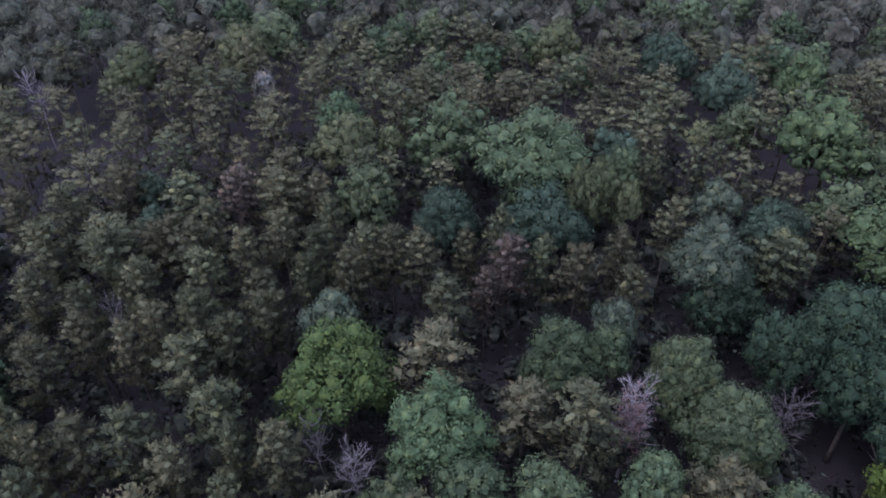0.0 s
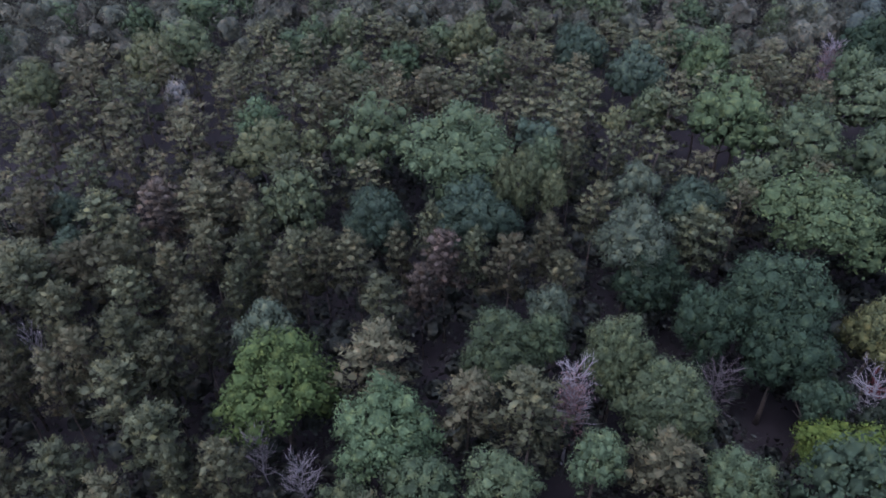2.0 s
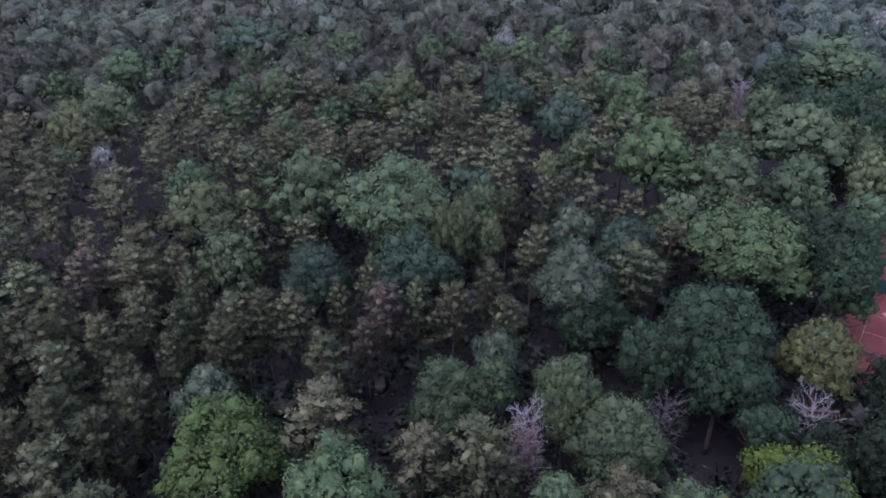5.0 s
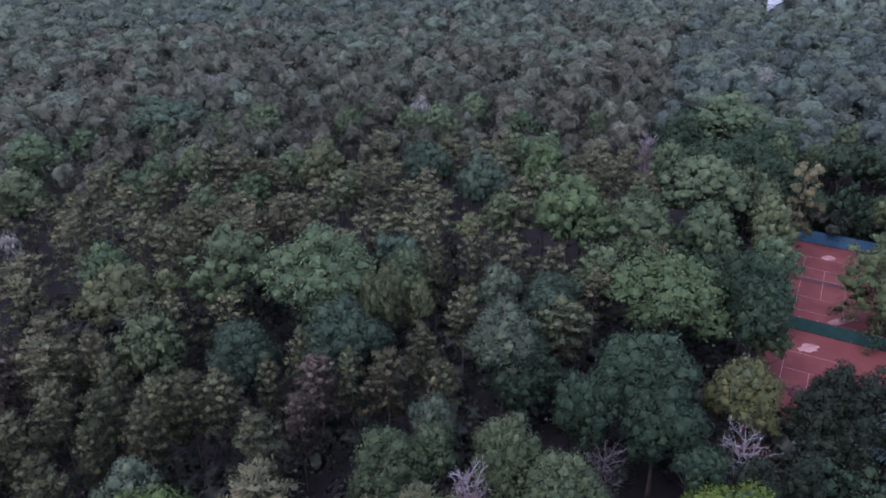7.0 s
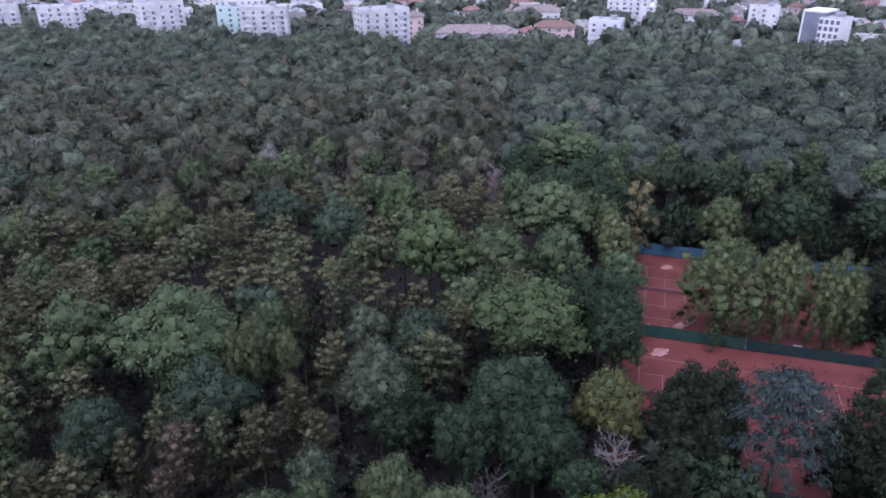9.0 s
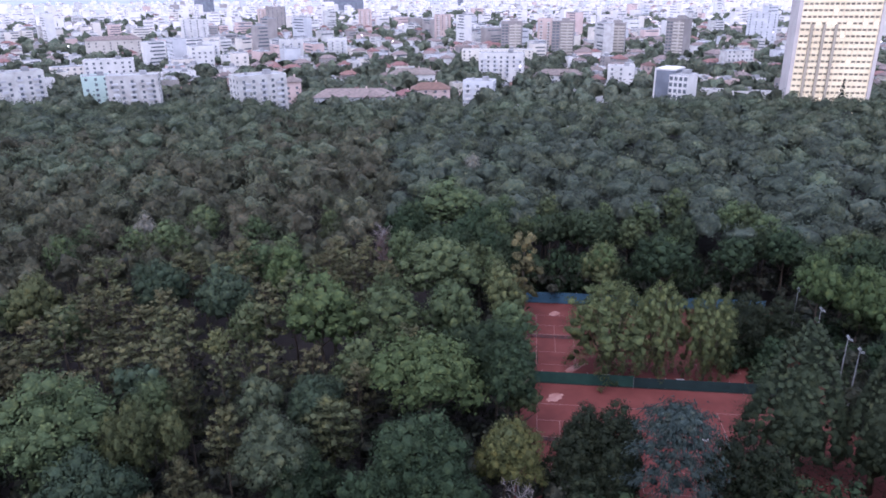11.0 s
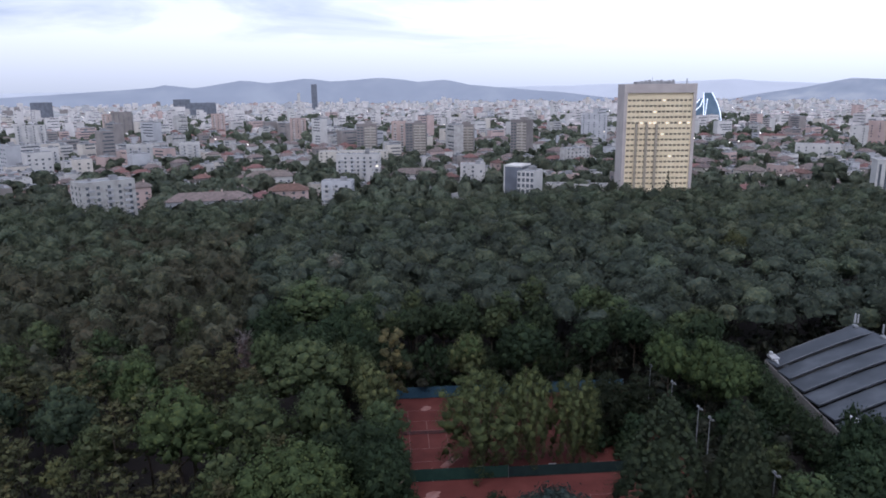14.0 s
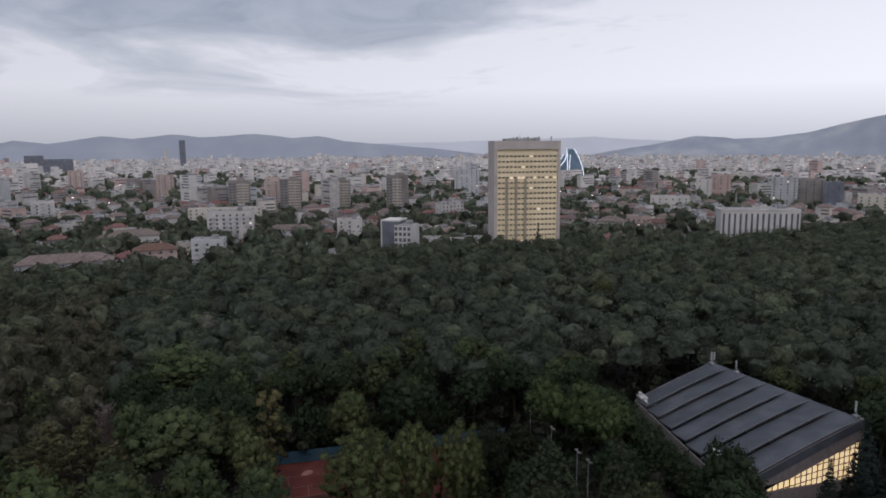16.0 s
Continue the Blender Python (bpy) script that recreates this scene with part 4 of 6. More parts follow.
def lod(k, width, height, top, count, size, aspect=0.7, lumps=0.16, stir=0.22, solid=0.74):
    """A tree of the wood farther off: one rounded crown with uneven boughs, solid within and set with leaf sprays."""
    r = rng_of(500 + k)
    waves = [(unit(r.normal(size=3)), r.uniform(3.0, 11.0), r.uniform(0, 6.28)) for _ in range(12)]

    def swell(d):
        return 1 + lumps * sum(np.sin(f * (d @ a) + p) for a, f, p in waves) / 2.6

    shape = np.array([width / 2, width / 2, height])
    core = ICO2_V * (solid * swell(ICO2_V) + 0.05 * r.normal(size=len(ICO2_V)))[:, None]
    core[:, 2] = np.maximum(core[:, 2], -0.25)
    d = unit(r.normal(size=(count * 3, 3)))
    d = d[d[:, 2] > -0.22 + 0.2 * r.normal(size=len(d))][:count]
    p = d * (swell(d) * (1 + 0.07 * r.normal(size=len(d))))[:, None]
    lv, lq = leaves(r, p * shape, d / shape * height + np.array([0, 0, 0.25]), size, aspect, 0.35)
    v = np.concatenate([core * shape, lv])
    nor = np.concatenate([unit(core / shape), np.repeat(unit(d / shape * width / 2 + stir * r.normal(size=d.shape)), 4, axis=0)])
    # each bough's own rounding
    for a, f, ph in waves:
        q = unit(v / shape)
        nor = nor - lumps * 0.42 * f * np.cos(f * (q @ a) + ph)[:, None] * (a - (q @ a)[:, None] * q)
    return v + np.array([0, 0, top - height]), lq + len(core), ICO2_F, unit(nor)


LODS = {
    ("pine", 0): [lod(k, 8.0 + 0.3 * k, 5.4, 20, 380, 0.68, 0.42, 0.24, 0.7, 0.6) for k in range(6)],
    ("pine", 1): [lod(10 + k, 8.0 + 0.3 * k, 4.9, 20, 180, 0.92, 0.5, 0.2, 0.36) for k in range(6)],
    ("low", 0): [lod(40 + k, 9.5, 7.0, 20, 110, 1.1, 0.7, 0.25, 0.8, 0.5) for k in range(6)],
    ("garden", 0): [lod(50 + k, 9.2, 8.0, 20, 45, 1.5, 0.7, 0.25, 0.5, 0.9) for k in range(6)],
    ("oak", 0): [lod(20 + k, 9.0 + 0.45 * k, 4.7, 20, 380, 0.62, 0.7, 0.20, 0.30, 0.72) for k in range(6)],
    ("oak", 1): [lod(30 + k, 9.2 + 0.45 * k, 4.5, 20, 190, 0.86, 0.7, 0.18, 0.26) for k in range(6)],
}


def wood_stuff(name, rows, key, mat, label):
    vs, ns, qs, ts, o = [], [], [], [], 0
    for kind, x, y, d, s, sh, turn, pick in rows:
        v, q, t, nor = LODS[key, 0 if d < 215 else 1][pick % 6]
        c, sn = math.cos(radians(turn)), math.sin(radians(turn))
        w = np.empty_like(v)
        w[:, 0], w[:, 1], w[:, 2] = (v[:, 0] * c - v[:, 1] * sn) * s + x, (v[:, 0] * sn + v[:, 1] * c) * s + y, v[:, 2] * sh
        vs.append(w), qs.append(q + o), ts.append(t + o)
        ns.append(np.stack([nor[:, 0] * c - nor[:, 1] * sn, nor[:, 0] * sn + nor[:, 1] * c, nor[:, 2]], 1))
        o += len(v)
    me = array_mesh(name, np.concatenate(vs), np.concatenate(qs), np.concatenate(ts), np.concatenate(ns), mat)
    return tagged(new(name, me), label, "woodland", kind="stuff")


def grow_wood():
    spots = sorted(scatter(), key=lambda p: p[3])
    near = {"pine": 0, "mixed": 0, "oak": 0}
    rest = {"pine": [], "mixed": [], "oak": []}
    pattern = {"pine": "pine", "mixed": "wood", "oak": "oak"}
    group = {"pine": "pines of the wood", "mixed": "broadleaf trees of the wood", "oak": "oaks of the wood"}
    most = {"pine": 170, "mixed": 70, "oak": 80}
    for s in spots:
        kind, x, y, d, sc, sh, turn, pick = s
        if near[kind] < most[kind]:
            near[kind] += 1
            row = TREE_KINDS[pattern[kind]]
            use = pattern[kind]
            if kind == "pine":
                use = "far_pine" if d > 95 else "pinebrown" if pick < 5 else "pine"
            ob = plant(use, x, y, row[0][1] * sc, row[0][2] * sh, turn, pick)
            ob["group"] = group[kind]
        else:
            rest[kind].append(s)
    wood_stuff("pine_wood", rest["pine"], "pine", LEAF["far_pine"], "dense olive and brownish pine wood seen from above")
    wood_stuff("oak_wood", rest["oak"], "oak", LEAF["far_oak"], "dense dark green oak wood seen from above")
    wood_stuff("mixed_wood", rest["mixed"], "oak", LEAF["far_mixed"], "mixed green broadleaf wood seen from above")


grow_wood()


def understory():
    r = rng_of(9)
    rows, step = [], 4.6
    for i in range(-38, 56):
        for j in range(-12, 56):
            x, y = (i + 0.5 * (j % 2)) * step + r.uniform(-1.4, 1.4), j * step + r.uniform(-1.4, 1.4)
            d, az = math.hypot(x, y), bearing(x, y)
            s, h, turn, pick = r.uniform(0.45, 0.75), r.uniform(0.25, 0.55), r.uniform(0, 360), int(r.integers(0, 100))
            if 24 < d < 260 and -64 < az < 100 and not in_clearing(x, y, 1.0) and (d < 125 or in_clearing(x, y, 20)):
                rows.append(("oak", x, y, 100, s, h, turn, pick))
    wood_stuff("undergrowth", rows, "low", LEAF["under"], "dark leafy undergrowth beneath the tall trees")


understory()


# ---------- clay courts ----------
def clay_pad(name, u0, u1, v0, v1, label):
    g = Geo()
    c = court_xy((u0 + u1) / 2, (v0 + v1) / 2)
    g.box((*c, 0.0), (u1 - u0, v1 - v0, 0.06), CA)
    return tagged(new(name, g.mesh(name, CLAY)), label, "tennis court", kind="structure")


clay_pad("clay_court_far", -5, 56, 0.3, 38, "red clay playing surface with white lines")
clay_pad("clay_court_near", -5, 56, -38, -0.3, "red clay playing surface with scuffed pale patches")


def worn_patch(x, y, a, b, k):
    """A thin ragged spread of pale dust on the clay."""
    r = random.Random(k)
    ring = [(x + a * q * math.cos(t + CA) , y + b * q * math.sin(t + CA)) for t, q in ((2 * math.pi * i / 18, r.uniform(0.7, 1.1)) for i in range(18))]
    g = Geo()
    g.add([(x, y, 0.068)] + [(p, q, 0.066) for p, q in ring], [(0, 1 + i, 1 + (i + 1) % 18) for i in range(18)])
    tagged(new("worn_patch", g.mesh("worn_patch", WORN)), "pale scuffed patch worn into red clay", "worn patch", "", "structure")


worn_patch(123.6, 97.2, 1.6, 1.1, 0)
worn_patch(94.6, 73.3, 2.2, 1.3, 1)
worn_patch(106.6, 77.8, 3.4, 0.9, 2)


def court_lines(u, v):
    """One court's lines: doubles and singles sides, base, service and middle lines."""
    g = Geo()

    def bar(a, b, c, d):
        g.box((*court_xy(u + (a + c) / 2, v + (b + d) / 2), 0.062), (abs(c - a) + 0.07, abs(d - b) + 0.07, 0.008), CA)
    for s in (-4.115, 4.115):
        bar(s, -11.885, s, 11.885)
    for s in (-11.885, 11.885):
        bar(-4.115, s, 4.115, s)
    for s in (-6.4, 6.4):
        bar(-4.115, s, 4.115, s)
    bar(0, -6.4, 0, 6.4)
    return tagged(new("court_lines", g.mesh("court_lines", LINE)), "white tape lines on red clay", "court lines", "tennis courts", "structure")


NETMAT = material("dark_net", [(0.03, 0.03, 0.035), (0.05, 0.05, 0.055)], 4, 0.9)


def tennis_net(u, v):
    ob = thing("tennis_net", "dark tennis net with a white band between two posts", "tennis net", "tennis nets", pose(*court_xy(u, v), 0.06, 0, 0, math.degrees(CA)))
    g = Geo()
    for i in range(60):
        g.box((-6.4 + 12.8 * i / 59, 0, 0.05), (0.03, 0.02, 0.85))
    for i in range(10):
        g.box((0, 0, 0.06 + 0.085 * i), (12.8, 0.02, 0.03))
    part("mesh", g.mesh("mesh", NETMAT), ob)
    b = Geo()
    b.box((0, 0, 0.88), (12.8, 0.05, 0.07))
    part("band", b.mesh("band", LINE), ob, "white top band")
    for s in (-6.4, 6.4):
        p = Geo()
        p.tube([(s, 0, 0), (s, 0, 1.07)], [0.05, 0.05], 8)
        part("post", p.mesh("post", STEEL), ob)


for u in (3.2, 19.8, 36.4):
    for v in (19.2, -19.6):
        court_lines(u, v)
        tennis_net(u, v)


def fence(name, u0, u1, v, height, mat, label):
    ob = thing(name, label, "fence")
    n = int((u1 - u0) / 3)
    post = Geo()
    post.tube([(0, 0, 0), (0, 0, height + 0.15)], [0.045, 0.045], 6)
    pm = post.mesh("post", STEEL)
    cloth = Geo()
    k = 12
    vs = [(3 * i / k, 0.06 * math.sin(math.pi * i / k), z) for i in range(k + 1) for z in (0.1, height * 0.5, height)]
    cloth.add(vs, [(3 * i + j, 3 * i + 3 + j, 3 * i + 4 + j, 3 * i + 1 + j) for i in range(k) for j in (0, 1)])
    cm = cloth.mesh("windscreen", mat)
    for i in range(n + 1):
        x, y = court_xy(u0 + 3 * i, v)
        part("post", pm, ob, m=pose(x, y, 0, 0, 0, math.degrees(CA)))
        if i < n:
            part("windscreen", cm, ob, m=pose(x, y, 0, 0, 0, math.degrees(CA)) @ pose(0, -0.06, 0))


fence("fence", -6, 18, 0, 2.6, SCREEN_G, "green windscreen fence on steel posts between two courts")
# shadowed half of the fence, darkened by its cloth colour
fence("fence", 18.1, 51.1, 0, 2.3, SCREEN_SHADE, "green windscreen fence, cloth darkened for tree shadow, between two courts")
fence("fence", -6, 54, 38.2, 3.0, SCREEN_B, "blue windscreen fence on steel posts behind the court")


def bench(u, v):
    ob = thing("bench", "white courtside bench on the clay", "bench", "courtside benches", pose(*court_xy(u, v), 0.06, 0, 0, math.degrees(CA)))
    for nm, c, s in (("seat", (0, 0, 0.42), (1.6, 0.42, 0.05)), ("backrest", (0, 0.2, 0.55), (1.6, 0.05, 0.4)), ("leg", (-0.65, 0, 0), (0.06, 0.4, 0.42)), ("leg", (0.65, 0, 0), (0.06, 0.4, 0.42))):
        g = Geo()
        g.box(c, s)
        part(nm, g.mesh(nm, WHITE_METAL), ob)


for u, v in ((9.5, 2.4), (13.0, 2.6), (27.5, 2.4), (11.5, -21), (12.2, -24.5), (28.1, -17)):
    bench(u, v)


MAST = material("pale_grey_mast_paint", [(0.13, 0.135, 0.14), (0.20, 0.205, 0.21)], 1, 0.6)


def flood_mast(x, y, h, turn):
    ob = thing("floodlight_mast", "slim grey steel floodlight mast beside the courts", "lamp post", "floodlight masts", pose(x, y, 0, 0, 0, turn))
    g = Geo()
    g.tube([(0, 0, 0), (0, 0, h * 0.5), (0, 0, h)], [0.16, 0.13, 0.09], 8)
    part("pole", g.mesh("pole", MAST), ob)
    g = Geo()
    g.box((0, 0, h - 0.5), (1.9, 0.10, 0.10))
    part("crossarm", g.mesh("crossarm", STEEL), ob)
    for s in (-0.7, 0.7):
        g = Geo()
        g.add([(s - 0.3, -0.15, h - 0.45), (s + 0.3, -0.15, h - 0.45), (s + 0.3, -0.55, h - 0.65), (s - 0.3, -0.55, h - 0.65), (s - 0.25, -0.1, h - 0.15), (s + 0.25, -0.1, h - 0.15), (s + 0.25, -0.45, h - 0.3), (s - 0.25, -0.45, h - 0.3)], [(3, 2, 1, 0), (4, 5, 6, 7), (0, 1, 5, 4), (1, 2, 6, 5), (2, 3, 7, 6), (3, 0, 4, 7)])
        part("lamp_head", g.mesh("lamp_head", MAST), ob)


for x, y, t in ((148.2, 51.6, 40), (141.6, 44.4, 40), (132.5, 36.1, 40), (129.0, 32.9, 40), (114.9, 18.5, 40)):
    flood_mast(x, y, 14.0, t)


# ---------- sports hall ----------
EAVE_N, EAVE_S = Vector((186.0, 35.0, 7.0)), Vector((142.4, 6.8, 7.8))
RIDGE_N, RIDGE_S = Vector((201.6, 17.9, 15.0)), Vector((172.0, -16.2, 15.0))


def hall_point(s, f):
    """s: along the hall from its north end; f: from the low eave (0) to the high one (1)."""
    p = EAVE_N.lerp(EAVE_S, s).lerp(RIDGE_N.lerp(RIDGE_S, s), f)
    p.z += 0.35 * math.sin(math.pi * f)
    return p


def build_hall():
    hall = thing("sports_hall", "sports hall with ribbed grey roof and lit glazed end", "sports hall")
    fs = [i / 14 for i in range(15)]
    bays, cols, m = 7, 6, 15
    for b in range(bays):
        g = Geo()
        vs = []
        for i in range(cols + 1):
            for f in fs:
                p = hall_point((b + i / cols) / bays, f)
                p.z += (0.85 * i / cols - 0.5) * min(1, max(0, (0.98 - f) / 0.14))
                vs.append(p)
        fc = [(i * m + j, (i + 1) * m + j, (i + 1) * m + j + 1, i * m + j + 1) for i in range(cols) for j in range(m - 1)]
        low = [p - Vector((0, 0, 0.4)) for p in vs]
        n = len(vs)
        rim = [(j, j + 1, n + j + 1, n + j) for j in range(m - 1)] + [(cols * m + j + 1, cols * m + j, n + cols * m + j, n + cols * m + j + 1) for j in range(m - 1)]
        rim += [(i * m, n + i * m, n + (i + 1) * m, (i + 1) * m) for i in range(cols)] + [(i * m + m - 1, (i + 1) * m + m - 1, n + (i + 1) * m + m - 1, n + i * m + m - 1) for i in range(cols)]
        g.add(vs + low, fc + [tuple(n + k for k in reversed(q)) for q in fc] + rim)
        part("roof_bay", g.mesh("roof_bay", ROOF_MEMBRANE), hall)
    for b in range(bays + 1):
        g = Geo()
        pts = [hall_point(b / bays, f) + Vector((0, 0, 0.40 * min(1, max(0.1, (0.98 - f) / 0.14)))) for f in fs]
        if b == 0:
            pts = [p - Vector((0, 0, 0.85 * min(1, max(0.0, (0.98 - f) / 0.14)))) for p, f in zip(pts, fs)]
        g.tube(pts, [0.11] * len(pts), 6)
        part("rib", g.mesh("rib", ROOF_EDGE, smooth=True), hall, "dark raised roof rib")

    def wall(nm, a, b, z0, z1, th, mat):
        g = Geo()
        d = b - a
        g.box((*((a + b) / 2).xy, z0), (Vector(d.xy).length, th, z1 - z0), math.atan2(d.y, d.x))
        return part(nm, g.mesh(nm, mat), hall)
    wall("wall", EAVE_N, EAVE_S, 0, 6.4, 0.4, CONCRETE)
    wall("wall", RIDGE_N, RIDGE_S, 0, 14.3, 0.4, CONCRETE)
    # the blank north end
    g = Geo()
    vs = [hall_point(0, f) - Vector((0, 0, 0.5)) for f in fs] + [Vector((*hall_point(0, f).xy, 0)) for f in fs]
    back = [v + (EAVE_S - EAVE_N).normalized() * 0.4 for v in vs]
    g.add(vs + back, [q for j in range(m - 1) for q in ((j, j + 1, m + j + 1, m + j), (2 * m + j + 1, 2 * m + j, 3 * m + j, 3 * m + j + 1))])
    part("wall", g.mesh("wall", CONCRETE), hall)
    # the glazed south end
    GLAZE = glow("lit_glazing", (1.0, 0.76, 0.40), 0.8)
    FRAME = material("end_frame_brown", [(0.16, 0.13, 0.10), (0.24, 0.2, 0.16)], 1, 0.7)
    FASCIA = material("end_fascia", [(0.12, 0.10, 0.098), (0.17, 0.145, 0.14)], 0.8, 0.7)
    side = RIDGE_S - EAVE_S
    axis = Vector((side.x, side.y, 0)).normalized()
    turn = math.atan2(axis.y, axis.x)
    n = 22
    for i in range(n):
        p, q = hall_point(1, i / n), hall_point(1, (i + 1) / n)
        for k in range(8):
            z0, z1 = max(1.6 + 1.45 * k, 5.8 - 4.2 * (i + 0.5) / n), 1.6 + 1.45 * (k + 1)
            t0, t1 = min(z1, p.z - 4.6), min(z1, q.z - 4.6)
            if t1 < z0 + 0.25:
                continue
            t0 = max(t0, z0 + 0.1)
            A, B = Vector((p.x, p.y, 0)) + axis * 0.09, Vector((q.x, q.y, 0)) - axis * 0.09
            vs = [A + Vector((0, 0, z0 + 0.09)), B + Vector((0, 0, z0 + 0.09)), B + Vector((0, 0, t1 - 0.04)), A + Vector((0, 0, max(t0 - 0.04, z0 + 0.12)))]
            back = [v + Vector((-axis.y, axis.x, 0)) * 0.05 for v in vs]
            g = Geo()
            g.add(vs + back, [(0, 1, 2, 3), (7, 6, 5, 4), (0, 4, 5, 1), (1, 5, 6, 2), (2, 6, 7, 3), (3, 7, 4, 0)])
            part("pane", g.mesh("pane", GLAZE), hall)
    for i in range(n + 1):
        p = hall_point(1, i / n)
        g = Geo()
        g.box((p.x, p.y, 0), (0.18, 0.4, max(2.6, p.z - 4.4)), turn)
        part("mullion", g.mesh("mullion", FRAME), hall)
    g = Geo()
    for k in range(1, 8):
        z = 1.6 + 1.45 * k
        f = min(1.0, max(0.0, (z + 4.6 - 7) / 8))
        a, b = hall_point(1, f), RIDGE_S
        if (b - a).xy.length > 1:
            g.box(((a.x + b.x) / 2, (a.y + b.y) / 2, z - 0.08), ((b - a).xy.length, 0.34, 0.16), turn)
    part("transom", g.mesh("transom", FRAME), hall)
    g = Geo()
    c = (EAVE_S + RIDGE_S) / 2
    L = Vector(side.xy).length / 2
    foot = [(s, t, z) for s in (-1, 1) for t, z in ((-0.3, 0), (0.3, 0), (0.3, 5.7 if s < 0 else 1.7), (-0.3, 5.7 if s < 0 else 1.7))]
    g.add([(c.x + axis.x * s * L - axis.y * t, c.y + axis.y * s * L + axis.x * t, z) for s, t, z in foot], [(0, 1, 2, 3), (7, 6, 5, 4), (0, 4, 5, 1), (1, 5, 6, 2), (2, 6, 7, 3), (3, 7, 4, 0)])
    part("plinth", g.mesh("plinth", FASCIA), hall)
    g = Geo()
    vs = [hall_point(1, f) - Vector((0, 0, 0.1)) for f in fs] + [hall_point(1, f) - Vector((0, 0, min(4.6, 1.2 + 9 * f))) for f in fs]
    out = Vector((axis.y, -axis.x, 0)) * 0.5
    front = [v + out for v in vs]
    g.add(vs + front, [q for j in range(m - 1) for q in ((j + 1, j, m + j, m + j + 1), (2 * m + j, 2 * m + j + 1, 3 * m + j + 1, 3 * m + j), (j, j + 1, 2 * m + j + 1, 2 * m + j), (m + j + 1, m + j, 3 * m + j, 3 * m + j + 1))])
    part("fascia", g.mesh("fascia", FASCIA), hall, "deep grey-brown fascia under the roof's edge")
    lip = Geo()
    vs = [hall_point(1, f) + Vector((0, 0, 0.3)) + out * 1.1 for f in fs] + [hall_point(1, f) - Vector((0, 0, 1.7)) + out * 1.1 for f in fs]
    front = [v + out * 0.25 for v in vs]
    lip.add(vs + front, [q for j in range(m - 1) for q in ((j + 1, j, m + j, m + j + 1), (2 * m + j, 2 * m + j + 1, 3 * m + j + 1, 3 * m + j), (j, j + 1, 2 * m + j + 1, 2 * m + j), (m + j + 1, m + j, 3 * m + j, 3 * m + j + 1))])
    part("roof_lip", lip.mesh("roof_lip", ROOF_MEMBRANE), hall, "dark roof lip over the glazed end")
    g = Geo()
    g.box((RIDGE_S.x, RIDGE_S.y, 0), (0.9, 0.9, 15.2), turn)
    part("pier", g.mesh("pier", CONCRETE), hall)
    return hall


build_hall()


def antenna(s, f, n, h):
    p = hall_point(s, f)
    ob = thing("antenna", "white panel antennas on a short roof mast", "antenna", "roof antennas", pose(p.x, p.y, p.z, 0, 0, 30))
    g = Geo()
    g.tube([(0, 0, 0), (0, 0, h)], [0.09, 0.07], 6)
    part("mast", g.mesh("mast", STEEL), ob)
    g = Geo()
    g.box((0, 0, 0.0), (1.3, 1.0, 0.5))
    part("base", g.mesh("base", STEEL), ob)
    for k in range(n):
        g = Geo()
        a = 2.1 * k
        g.box((0.45 * math.cos(a), 0.45 * math.sin(a), h - 2.3), (0.34, 0.22, 2.3), a)
        part("panel", g.mesh("panel", WHITE_METAL), ob)


antenna(0.03, 0.97, 3, 3.4)
antenna(0.22, 0.98, 1, 3.2)
antenna(0.97, 1.0, 2, 3.6)


def roof_unit(s, f, label, parts):
    p = hall_point(s, f)
    ob = thing("roof_unit", label, "roof equipment", "", pose(p.x, p.y, p.z, 0, 0, 33))
    for nm, c, size in parts:
        g = Geo()
        g.box(c, size)
        part(nm, g.mesh(nm, WHITE_METAL), ob)


roof_unit(0.03, 0.06, "white metal vent casing at the roof's corner", (("casing", (0, 0, -0.2), (3.4, 2.0, 0.6)), ("duct", (0.8, 0.4, 0.4), (0.8, 0.8, 0.9)), ("plate", (-2.6, -0.6, -0.25), (5.2, 2.2, 0.35))))
roof_unit(0.77, 0.09, "white air-conditioning units on the roof", (("unit", (-1.2, 0, 0), (0.9, 0.8, 1.0)), ("unit", (0.2, -0.3, 0), (0.9, 0.8, 0.8)), ("duct", (1.6, 0, 0), (1.8, 0.6, 0.6))))


# ---------- far buildings ----------
WALLS = {
    "white": material("white_plaster", [(0.42, 0.405, 0.385), (0.54, 0.52, 0.495)], 0.12, 0.85, spread=0.08),
    "weathered": material("weathered_white_render", [(0.26, 0.25, 0.235), (0.37, 0.355, 0.335), (0.43, 0.42, 0.40)], 0.22, 0.85, spread=0.12),
    "cream": material("cream_plaster", [(0.42, 0.385, 0.335), (0.53, 0.485, 0.425)], 0.12, 0.85, spread=0.1),
    "grey": material("grey_plaster", [(0.32, 0.32, 0.33), (0.43, 0.43, 0.44)], 0.12, 0.85, spread=0.12),
    "pink": material("pink_plaster", [(0.38, 0.285, 0.255), (0.47, 0.36, 0.325)], 0.12, 0.85, spread=0.1),
    "brown": material("brown_panel", [(0.19, 0.17, 0.16), (0.26, 0.235, 0.22)], 0.12, 0.85, spread=0.1),
    "dark": material("dark_glass_facade", [(0.10, 0.11, 0.13), (0.16, 0.17, 0.20)], 0.12, 0.25),
    "green": material("pale_green_plaster", [(0.33, 0.42, 0.38), (0.4, 0.5, 0.45)], 0.12, 0.85),
}
